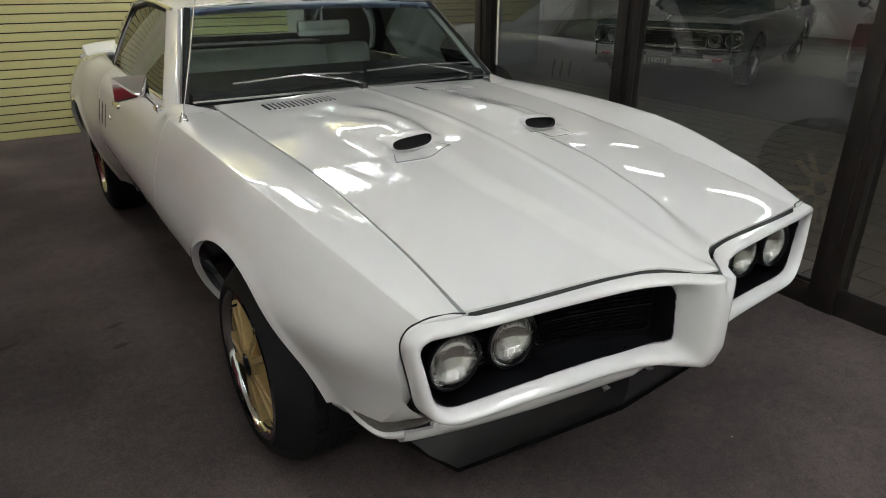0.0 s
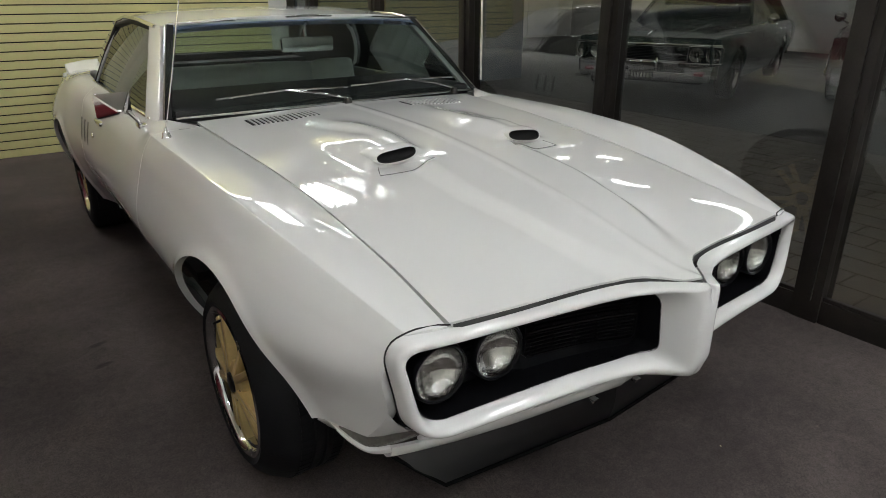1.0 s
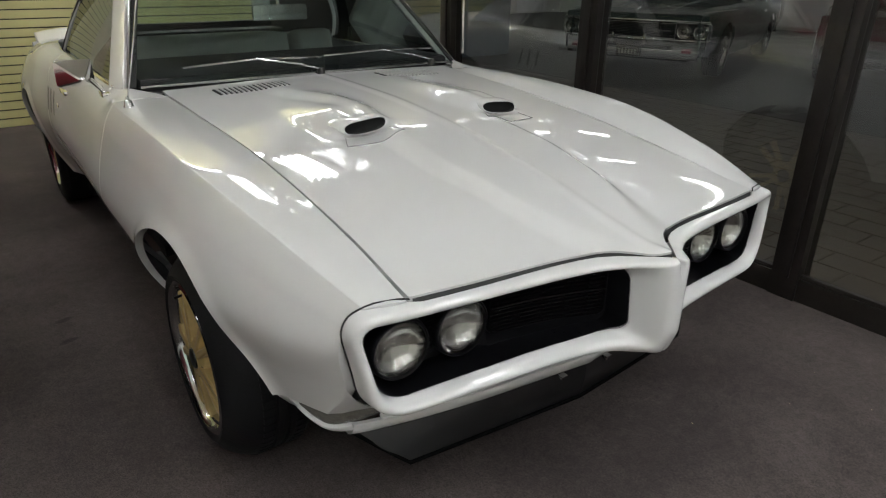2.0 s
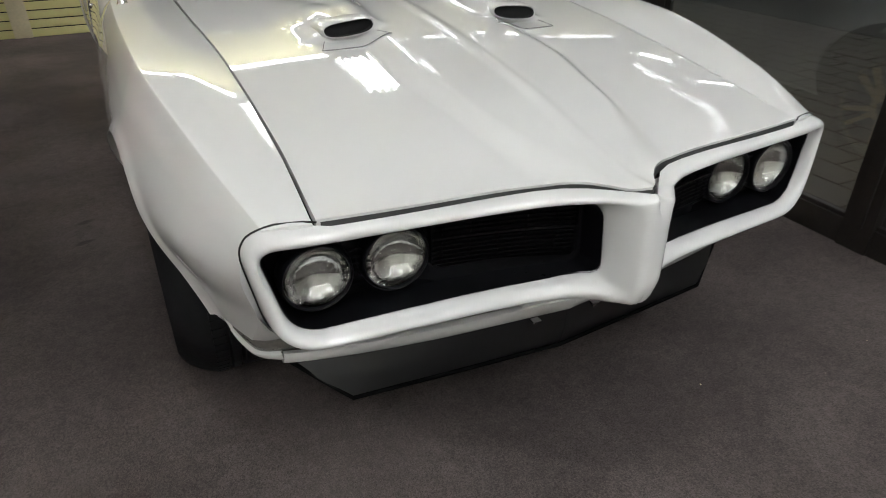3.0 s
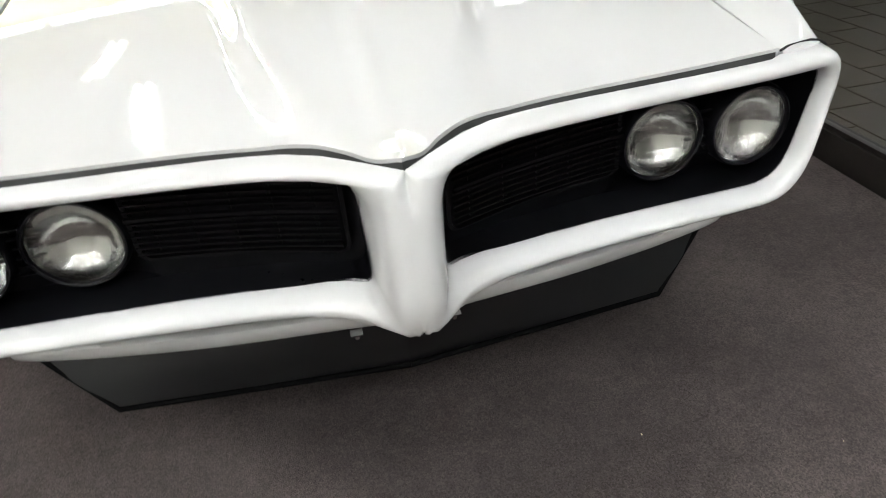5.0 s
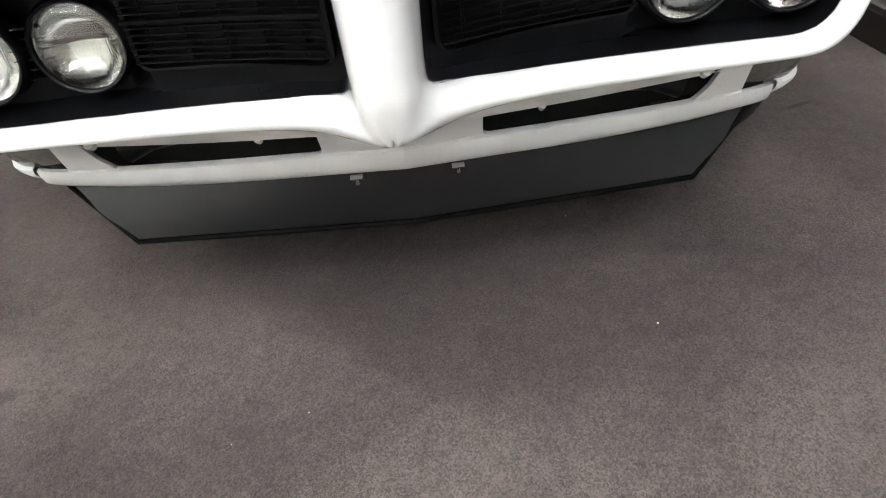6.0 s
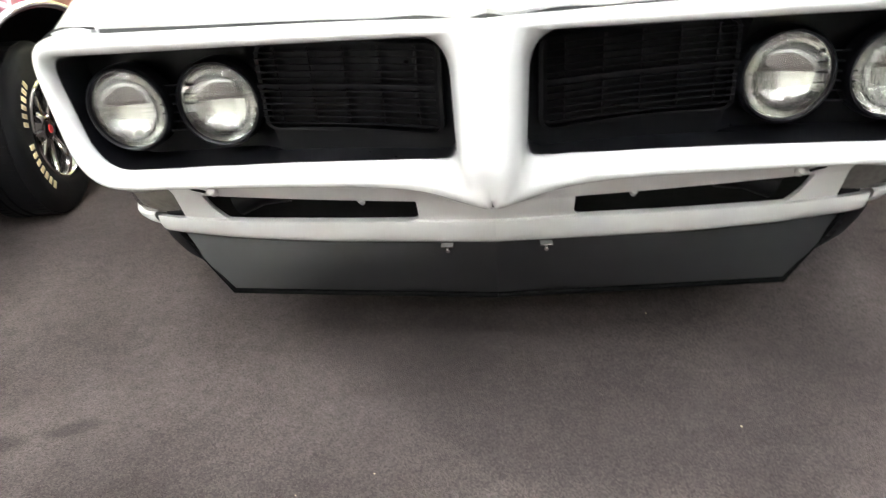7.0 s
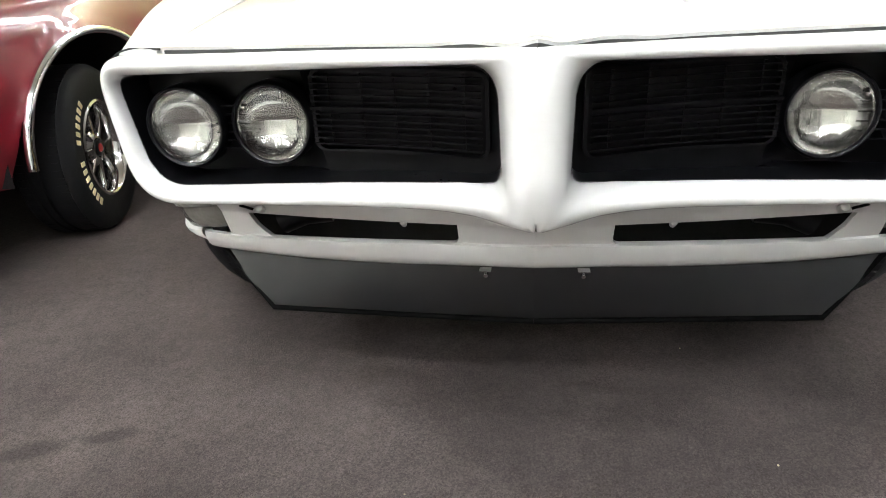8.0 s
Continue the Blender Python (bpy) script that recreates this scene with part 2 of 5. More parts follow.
def smooth_keys(keys):
    """Monotone cubic through (position, value) pairs."""
    xs, ys = [float(k[0]) for k in keys], [float(k[1]) for k in keys]
    h = [b - a for a, b in zip(xs, xs[1:])]
    d = [(b - a) / w for a, b, w in zip(ys, ys[1:], h)]
    m = [d[0]] + [0 if p * q <= 0 else 2 * p * q / (p + q) for p, q in zip(d, d[1:])] + [d[-1]]

    def f(x):
        x = min(max(x, xs[0]), xs[-1])
        i = max(0, min(len(h) - 1, sum(1 for v in xs[1:-1] if v <= x)))
        t = (x - xs[i]) / h[i]
        return ((2 * t ** 3 - 3 * t * t + 1) * ys[i] + (t ** 3 - 2 * t * t + t) * h[i] * m[i]
                + (3 * t * t - 2 * t ** 3) * ys[i + 1] + (t ** 3 - t * t) * h[i] * m[i + 1])
    return f


def step(a, b, x):
    t = min(max((x - a) / (b - a), 0), 1)
    return t * t * (3 - 2 * t)


def span(a, b, n):
    return [a + (b - a) * i / (n - 1) for i in range(n)]


# ---- the large structure ----
GLASS_X, BACK_Y, CEIL_Z = 1.548, 6.06, 3.50
LEFT_X, FRONT_Y = -3.9, -5.0

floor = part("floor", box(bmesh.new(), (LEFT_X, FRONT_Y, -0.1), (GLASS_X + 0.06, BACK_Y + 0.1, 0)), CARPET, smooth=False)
tagged(floor, "charcoal brown short-pile carpet with faint stains", "carpet", kind="structure")
ceiling = part("ceiling", box(bmesh.new(), (LEFT_X, FRONT_Y, CEIL_Z), (GLASS_X + 0.06, BACK_Y + 0.1, CEIL_Z + 0.1)), CEILING, smooth=False)
tagged(ceiling, "off-white showroom ceiling with fluorescent lamps", "ceiling", kind="structure")
wall_north = boxed("wall_north", (LEFT_X, BACK_Y + 0.012, 0), (GLASS_X + 0.06, BACK_Y + 0.15, CEIL_Z), GROOVE, bevel=0)
tagged(wall_north, "pale yellow slatwall with a tan upright board", "wall", kind="structure")
wall_west = boxed("wall_west", (LEFT_X - 0.17, FRONT_Y, 0), (LEFT_X - .013, BACK_Y + 0.15, CEIL_Z), GROOVE, bevel=0)
tagged(wall_west, "pale yellow side slatwall with dark horizontal grooves", "wall", kind="structure")
wall_south = boxed("wall_south", (LEFT_X, FRONT_Y - 0.15, 0), (GLASS_X + 0.06, FRONT_Y, CEIL_Z), PLASTER, bevel=0)
tagged(wall_south, "plain off-white painted wall", "wall", kind="structure")

# ---- the white coupe ----
car = thing("sports_coupe", "white two-door sports coupe with gold wheels parked on the carpet", "car")
RIDE = -.040
car.location.z = RIDE

# Stations along the car (y back from the nose) for the flank's seven control lines: across, height.
Y = (.17, .45, .93, 1.40, 1.72, 1.88, 2.40, 3.00, 3.45, 3.90, 4.30, 4.72)
LINES_X = [smooth_keys(list(zip(Y, v))) for v in (
    (.612, .604, .611, .632, .642, .735, .765, .775, .755, .70, .66, .64),
    (.650, .674, .710, .730, .737, .770, .790, .803, .800, .765, .73, .70),
    (.694, .752, .812, .824, .822, .806, .815, .832, .842, .825, .79, .75),
    (.724, .797, .862, .868, .869, .868, .866, .876, .892, .892, .86, .81),
    (.738, .832, .904, .914, .915, .914, .910, .914, .942, .950, .92, .84),
    (.718, .792, .880, .868, .864, .862, .860, .866, .918, .922, .88, .80),
    (.726, .768, .822, .760, .748, .746, .745, .760, .850, .850, .81, .74))]
LINES_Z = [smooth_keys(list(zip(Y, v))) for v in (
    (.772, .824, .890, .924, .938, .955, .955, .962, .965, .950, .920, .885),
    (.774, .836, .908, .935, .940, .948, .948, .957, .962, .944, .914, .880),
    (.767, .838, .912, .930, .930, .922, .926, .936, .942, .922, .892, .860),
    (.724, .758, .814, .832, .842, .850, .862, .868, .868, .846, .815, .785),
    (.660, .650, .665, .640, .630, .630, .630, .640, .670, .670, .650, .640),
    (.560, .532, .485, .475, .470, .470, .470, .470, .470, .460, .470, .510),
    (.456, .430, .330, .300, .300, .300, .300, .300, .300, .310, .360, .420))]
SWEEP = (.008, .015, .035, .054, .060, .080, .165)
ARCHES = ((.907, .334, .402), (3.665, .340, .372))


def spline(vals, u, crease=1.0):
    i = min(int(u), len(vals) - 2)
    t = u - i
    a, b = vals[i], vals[i + 1]
    p, q = vals[max(i - 1, 0)], vals[min(i + 2, len(vals) - 1)]
    m0, m1 = (b - p) / 2 * (crease if i == 2 else 1), (q - a) / 2 * (crease if i == 1 else 1)
    return (2 * t ** 3 - 3 * t * t + 1) * a + (t ** 3 - 2 * t * t + t) * m0 + (3 * t * t - 2 * t ** 3) * b + (t ** 3 - t * t) * m1


def flank_row(y, us):
    xs, zs = [f(y) for f in LINES_X], [f(y) for f in LINES_Z]
    out = []
    for u in us:
        x, z = spline(xs, u, .2), spline(zs, u, .2)
        yy = y + spline(SWEEP, u) * max(0, 1 - (y - .17) / .5) ** 1.5
        for ya, za, ra in ARCHES:
            d = math.hypot(yy - ya, z - za) - ra
            if u > 2.5:
                x += .009 * math.exp(-(max(d, 0) / .022) ** 2)
        out.append((x, yy, z))
    return out


def flank_x(y, z):
    """Where the flank lies at a station and height, on its side face."""
    row = flank_row(y, [2.8 + .08 * k for k in range(41)])
    for p, q in zip(row, row[1:]):
        if p[2] >= z >= q[2]:
            return p[0] + (q[0] - p[0]) * (p[2] - z) / max(p[2] - q[2], 1e-6)
    return row[0][0] if z > row[0][2] else row[-1][0]


def flank(name, y0, y1, side, label=""):
    """One body panel of the flank between two stations, with its wheel opening cut and folded in."""
    us = [6 * i / 100 for i in range(101)]
    bm = grid([flank_row(y, us) for y in span(y0, y1, max(8, int((y1 - y0) / .008)))])
    for ya, za, ra in ARCHES:
        gone = [f for f in bm.faces if math.hypot(f.calc_center_median().y - ya, f.calc_center_median().z - za) < ra and f.calc_center_median().x > .5]
        if not gone:
            continue
        ring = {v for f in gone for v in f.verts}
        bmesh.ops.delete(bm, geom=gone, context="FACES")
        for v in bm.verts:
            if v in ring and v.is_valid:
                d = math.hypot(v.co.y - ya, v.co.z - za)
                if d > 1e-4 and abs(d - ra) < .04:
                    v.co.y = ya + (v.co.y - ya) * ra / d
                    v.co.z = za + (v.co.z - za) * ra / d
                    v.co.x = flank_x(v.co.y, v.co.z)
    bmesh.ops.delete(bm, geom=[v for v in bm.verts if not v.link_faces], context="VERTS")
    rim(bm, .022, lambda c: Vector((0, 0, -1)) if c.x < LINES_X[0](c.y) + .012 or (c.y < .27 and c.z > .70) else Vector((-1, 0, 0)))
    if side < 0:
        mirrored(bm)
    return part(name, bm, PAINT, car, label, sharp=35)


for s in (-1, 1):
    flank("front_fender", .178, 1.717, s)
    flank("door", 1.722, 3.018, s)
    flank("rear_quarter_panel", 3.023, 4.72, s)

# hood
HOOD_Z = smooth_keys([(.0, .757), (.10, .770), (.157, .776), (.19, .780), (.45, .824), (.93, .889), (1.40, .925), (1.72, .941), (1.86, .946)])
HOOD_FRONT = smooth_keys([(0, .021), (.03, .046), (.06, .084), (.10, .118), (.15, .141), (.25, .157), (.45, .172), (.62, .189)])
RIDGE = smooth_keys([(.0, .075), (.12, .150), (.32, .185), (.48, .21), (.68, .245), (1.12, .25), (1.45, .31), (1.9, .36)])
RIDGE_H = smooth_keys([(0, .030), (.10, .013), (.19, .018), (.6, .024), (1.1, .024), (1.5, .012), (1.75, .002)])

SCOOP_H = smooth_keys([(.957, 0), (.988, .050), (1.08, .050), (1.25, .030), (1.50, .004), (1.62, 0)])
SCOOP_W = smooth_keys([(.935, .078), (1.0, .084), (1.25, .10), (1.62, .10)])


def hood_z(x, y):
    xs = LINES_X[0](y)
    w = RIDGE(y)
    soft = .040 + .045 * step(.3, 1.2, y) + .075 * (1 - step(.05, .40, y))
    return (HOOD_Z(y) + .012 * (1 - min(1, abs(x) / xs) ** 2) * step(.1, .5, y)
            + RIDGE_H(y) * (1 - step(w - soft, w + .012, abs(x))) + .004 * (1 - step(.0, .03, abs(x)))
            + SCOOP_H(y) * math.exp(-abs((abs(x) - .264) / SCOOP_W(y)) ** 3))


def hood_sheet(drop, gap, back):
    rows = []
    for v in [i / 150 for i in range(151)]:
        row = []
        for i in range(161):
            a = -1 + i / 80
            y0 = HOOD_FRONT(abs(a) * .61)
            y = y0 + (back - y0) * v
            x = a * (LINES_X[0](min(y, 1.72)) - gap)
            row.append((x, y, hood_z(x, y) - drop))
        rows.append(row)
    return grid(rows)


bm = hood_sheet(0, .0065, 1.80)
MOUTH_Z = HOOD_Z(.93) + .040
rim(bm, .018, lambda c: Vector((0, .1, -1)).normalized())
hood = part("hood", bm, PAINT, car, sharp=50)
# Added grey strip: shade under the hood's front lip, given as colour.
rows = [[(x, HOOD_FRONT(abs(x)) - .0015 - .001 * k, hood_z(x, HOOD_FRONT(abs(x))) - d) for x in span(-.598, .598, 161)] for k, d in enumerate((.0045, .010, .022))]
part("hood_lip_shade", grid(rows), GREY_GAP, hood, "grey strip painting the shade under the hood edge")
# Black sheet below the hood, so its gaps look dark by colour.
bm = hood_sheet(.028, -.02, 1.86)
move(bm, Matrix.Translation((0, .015, 0)))
part("hood_gap_dark", bm, BLACK_VOID, car)


def hood_scoop(side):
    """Mouth, lip and apron of a low air scoop pressed into the hood."""
    base = MOUTH_Z
    # lip ring standing proud of the bulge, and black recess
    rings = [[] for k in range(6)]
    for k in range(64):
        t = k * math.tau / 64
        cx = math.copysign(abs(math.cos(t)) ** .62, math.cos(t))
        sx = math.copysign(abs(math.sin(t)) ** .80, math.sin(t))
        lean = .007 * sx + .010 * cx * cx
        for ring, (w, h, y) in zip(rings, ((.084, .0275, 1.030), (.079, .0245, .985), (.0755, .0212, .948), (.0725, .0190, .9405), (.070, .0172, .9425), (.066, .015, .954))):
            ring.append((side * (.264 + w * cx), y + lean, base + .004 + h * sx - .006 * cx - (.006 if y > 1 else 0)))
    scoop = part("hood_scoop", grid(rings[:5], True), PAINT, car, sharp=70)
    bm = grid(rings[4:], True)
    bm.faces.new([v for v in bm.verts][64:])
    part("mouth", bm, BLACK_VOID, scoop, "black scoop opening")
    rows = []
    for y in span(.886, .938, 12):
        q = (y - .886) / .052
        w = .098 - .022 * q
        rows.append([(side * (.264 + w * a), y - .010 * (1 - q) * (1 - a * a), hood_z(.264, .90) * .35 * q + (1 - .35 * q) * hood_z(.264 + w * a, y) + .003 + .006 * q ** 1.6 * abs(a) ** 5) for a in span(-1, 1, 25)])
    part("apron", rim(grid(rows), .008, lambda c: Vector((0, 0, -1))), PAINT, scoop, sharp=60)
    edge = [row[0] for row in reversed(rows)] + rows[0][1:-1] + [row[-1] for row in rows]
    part("apron_joint", tube(edge, .0009, 6), GREY_GAP, scoop)


def hood_louvre(side):
    """Row of black bars, painting the dark of open slots, with raised fins between."""
    n = 15

    def bars(first, count, half, up, y0, y1):
        out = bmesh.new()
        for k in range(count):
            x = first + .262 * k / (n - 1)
            cells = [[out.verts.new((side * xx, y, hood_z(xx, y) + (up if abs(xx - x) < half * .9 else -.002))) for xx in (x - half, x - half * .8, x + half * .8, x + half)] for y in span(y0, y1, 4)]
            for q, r in zip(cells, cells[1:]):
                for i in range(3):
                    out.faces.new((q[i], q[i + 1], r[i + 1], r[i]))
            out.faces.new(cells[0])
            out.faces.new(cells[-1])
        return out
    part("louvre_dark", bars(.215, n, .0055, .0025, 1.625, 1.715), BLACK_VOID, hood, "row of black bars painting the dark of the cowl vent slots")
    part("louvre_fin", bars(.2245, n - 1, .004, .005, 1.620, 1.720), PAINT, hood)


for s in (-1, 1):
    hood_scoop(s)
    hood_louvre(s)

# bumper with its two openings
FACE_Y = smooth_keys([(0, -.016), (.014, -.0155), (.026, -.011), (.04, .001), (.055, .022), (.075, .044), (.10, .062), (.15, .086), (.24, .106), (.45, .136), (.62, .158), (.70, .176), (.745, .200)])


def rounded(corners, per=10, along=14):
    """Closed loop through corners (across, height, radius) with rounded corners and equal counts."""
    out = []
    n = len(corners)
    arcs = []
    for i in range(n):
        p, c, q = (Vector(corners[(i + k) % n][:2]) for k in (-1, 0, 1))
        r = corners[i][2]
        a, b = (p - c).normalized(), (q - c).normalized()
        ang = a.angle(b)
        cut = r / math.tan(ang / 2) if r > 0 else 0
        s, e = c + a * cut, c + b * cut
        arc = []
        for k in range(per):
            t = k / (per - 1)
            arc.append(s * (1 - t) ** 2 + c * 2 * t * (1 - t) + e * t * t)
        arcs.append(arc)
    for i in range(n):
        out += arcs[i]
        e, s = arcs[i][-1], arcs[(i + 1) % n][0]
        out += [e.lerp(s, (k + 1) / (along + 1)) for k in range(along)]
    return out


OPENING = rounded([(.056, .747, .05), (.713, .735, .03), (.668, .543, .078), (.050, .573, .03)])
SHELL = rounded([(0, .768, .002), (.746, .768, .062), (.700, .512, .10), (0, .530, .002)])


def shell_reach(o):
    """How far the bumper's skin runs back from its face, round its outline."""
    top = (HOOD_FRONT(o.x) - .014 - FACE_Y(o.x)) * (1 - step(.575, .635, o.x)) + .040 * step(.575, .635, o.x)
    low = .036 + .012 * (1 - step(.53, .63, o.y))
    return low + (top - low) * step(.735, .765, o.y)


def bumper_half(side):
    prof = [(0, .058), (.05, .034), (.13, .012), (.25, .001), (.42, -.002), (.62, -.001), (.82, .007), (.94, .018), (1.0, .030), (1.0, .036)]
    under = smooth_keys(prof[:5])
    rows = []
    for t, d in prof:
        row = []
        for o, i in zip(SHELL, OPENING):
            p = o.lerp(i, t)
            keel = 1 - step(.0, .02, o.x)
            mid = keel * (1 - step(.738, .764, o.y))
            reach = shell_reach(o)
            dd = d * reach / .058 if t < .4 and d > 0 else d
            if t < .5:
                turned = under((p.y - .530) / .043)
                dd += (turned * (reach / .058 if turned > 0 else 1) - dd) * mid
            near = 1 - step(.0, .12, p.x)
            dd += .026 * step(.62, 1, t) * (1 - step(.06, .17, p.x))
            tuck = .020 * (1 - step(.525, .60, p.y)) * (1 - step(.0, .18, p.x))
            sag = .008 * (1 - step(.525, .57, p.y)) * (1 - step(.02, .20, p.x)) + .004 * (1 - step(.528, .55, p.y)) * (1 - step(.0, .022, p.x))
            rise = .010 * near * (.8 + .2 * min(1, t / .3)) + .002
            row.append((side * p.x, FACE_Y(p.x) + dd + tuck, p.y - sag + rise * step(.735, .768, p.y)))
        rows.append(row)
    return grid(rows, True)


bm = bumper_half(1)
other = bumper_half(-1)
me = bpy.data.meshes.new("tmp")
other.to_mesh(me)
other.free()
bm.from_mesh(me)
bpy.data.meshes.remove(me)
bmesh.ops.remove_doubles(bm, verts=bm.verts, dist=.0012)
bumper = part("front_bumper", bm, PAINT, car, "body-coloured white bumper with a central beak", sharp=60)

# dark joint between bumper and fenders
for s in (-1, 1):
    edge = [o for o in SHELL if o.x > .612 and not (o.y < .56 and o.x < .66)]
    start = min(range(len(edge)), key=lambda k: (edge[k].x > .64 or edge[k].y < .7, edge[k].x))
    edge = [Vector((.604, .767)), Vector((.625, .767))] + [o for o in edge[start:] + edge[:start] if o.x > .63 or o.y < .7]
    part("bumper_gasket", tube([(s * (o.x + .001), FACE_Y(o.x) + shell_reach(o), o.y + (.004 + .006 * (1 - step(.66, .71, o.x))) * step(.74, .768, o.y)) for o in edge], .0020, 8), SEAL, bumper)

# grille and headlamps
PANEL_Y = smooth_keys([(.05, .135), (.2, .185), (.38, .222), (.72, .246)])
LAMPS = ((.606, .217, .642), (.447, .214, .645))


def grille(side):
    loop = [(o.x, o.y) for o in OPENING]
    wall_rows = [[(side * x, FACE_Y(x) + .033 + .026 * (1 - step(.06, .17, x)), z) for x, z in loop], [(side * x, PANEL_Y(x) + .012, z) for x, z in loop]]
    c = Vector((.38, .655))
    for k in (.97, .9, .7, .45, .2, .02):
        wall_rows.append([(side * (c.x + (x - c.x) * k), PANEL_Y(c.x + (x - c.x) * k) + .012 + .028 * step(.375, .40, c.x + (x - c.x) * k), c.y + (z - c.y) * k) for x, z in loop])
    g = part("grille", grid(wall_rows, True), BLACK_TRIM, car, "black recessed grille", sharp=30)
    # slat field
    x0, x1, z0, z1 = .082, .372, .607, .728
    rows = 12
    for k in range(rows):
        z = z0 + (z1 - z0) * (k + .5) / rows
        thick = .0014 if k != 6 else .0040
        pts = [(side * x, PANEL_Y(x) - (.006 if k != 6 else .012), z) for x in span(x0, x1, 12)]
        up = [[(p[0], p[1], p[2] + thick), (p[0], p[1] - .006, p[2] + thick * .6), (p[0], p[1] - .006, p[2] - thick * .6), (p[0], p[1] + .008, p[2] - thick)] for p in pts]
        part("slat", grid(up), GRILLE_BLACK, g, sharp=30)
    for k in range(5):
        x = x0 + (x1 - x0) * (k + .5) / 5
        part("upright", box(bmesh.new(), (side * x - .0025, PANEL_Y(x) - .003, z0), (side * x + .0025, PANEL_Y(x) + .004, z1), .001), GRILLE_BLACK, g)
    frame_loop = rounded([(x0 - .012, z1 + .008, .02), (x1, z1 + .008, .02), (x1, z0 - .008, .02), (x0 - .012, z0 - .008, .02)], 6, 6)
    fr = []
    for off, dy in ((0, .012), (0, -.008), (.006, -.008), (.006, .012)):
        row = []
        for p in frame_loop:
            d = (Vector(((x0 + x1) / 2, (z0 + z1) / 2)) - p).normalized() * off
            row.append((side * (p.x + d.x), PANEL_Y(p.x) + dy, p.y + d.y))
        fr.append(row)
    part("slat_frame", grid(fr, True), GRILLE_BLACK, g, sharp=30)
    for k in range(6):
        z = .600 + .015 * k
        part("slat", box(bmesh.new(), (side * .525 - .03, .231, z - .0012), (side * .525 + .03, .238, z + .0012), .0005), BLACK_TRIM, g)


def lamp_glass():
    """Bowed lamp glass whose back carries upright flutes in five bands, each band tilted as a prism."""
    n, half = 112, .0652
    edges = (-.066, -.040, -.017, .010, .034, .066)
    tilt = (.05, -.03, .03, -.03, .05)
    pitch = (.0090, .0062, .0074, .0056, .0100)
    bm = bmesh.new()
    front, back = {}, {}
    for i in range(n + 1):
        for k in range(n + 1):
            x, z = half * (2 * i / n - 1), half * (2 * k / n - 1)
            d = math.hypot(x, z)
            if d > half:
                continue
            b = max(q for q in range(5) if z >= edges[q] or q == 0)
            bow = .0125 * (d / .0652) ** 2.4
            flute = .00042 * (pitch[b] / .0074) * (1 - (2 * ((x / pitch[b]) % 1) - 1) ** 2)
            front[i, k] = bm.verts.new((x, bow - .006, z))
            back[i, k] = bm.verts.new((x, bow - .0015 + flute + tilt[b] * (z - (edges[b] + edges[b + 1]) / 2), z))
    for i in range(n):
        for k in range(n):
            ring = ((i, k), (i, k + 1), (i + 1, k + 1), (i + 1, k))
            if all(c in front for c in ring):
                bm.faces.new([front[c] for c in reversed(ring)])
                bm.faces.new([back[c] for c in ring])
    twin = {front[c]: back[c] for c in front}
    for e in [e for e in bm.edges if len(e.link_faces) == 1 and e.verts[0] in twin]:
        a, b = e.verts
        bm.faces.new((a, b, twin[b], twin[a]))
    bmesh.ops.delete(bm, geom=[v for v in bm.verts if not v.link_faces], context="VERTS")
    return bm


def headlamp(x, y, z):
    lamp = new("headlamp")
    lamp.parent = car
    lamp.location = (x, y, z)
    lamp["label"] = "round clear sealed-beam headlamp"
    part("lens", lamp_glass(), LENS, lamp, "fluted clear glass lens").visible_shadow = False
    part("reflector", lathe([(.066, .0125), (.061, .021), (.051, .032), (.037, .0415), (.022, .0475), (.009, .050), (0, .0505)], "y", 48), SILVERED, lamp, "silvered reflector bowl")
    part("retaining_ring", lathe([(.0640, .004), (.0648, -.0015), (.068, -.003), (.0715, .001), (.073, .010), (.073, .035)], "y", 48), BLACK_TRIM, lamp)


for s in (-1, 1):
    grille(s)
    for x, y, z in LAMPS:
        headlamp(s * x, y, z)

# lower valence with its air slots, and the turn signals that wrap round the corners
VAL_Y = smooth_keys([(0, .196), (.10, .212), (.30, .243), (.50, .282), (.60, .304), (.67, .326), (.70, .350)])


def curve(points):
    """A smooth path through points, taken at 0 to 1."""
    def f(q):
        return Vector([spline([p[k] for p in points], q * (len(points) - 1)) for k in range(3)])
    return f


LENS_TOP = curve([(.604, .284, .475), (.672, .300, .466), (.722, .332, .457), (.745, .385, .446), (.758, .436, .434)])
LENS_LOW = curve([(.604, .308, .423), (.670, .328, .412), (.718, .354, .408), (.741, .392, .415), (.758, .436, .432)])
SILL_LOW = curve([(.604, .336, .368), (.652, .350, .368), (.694, .374, .372), (.722, .412, .386), (.752, .462, .412)])


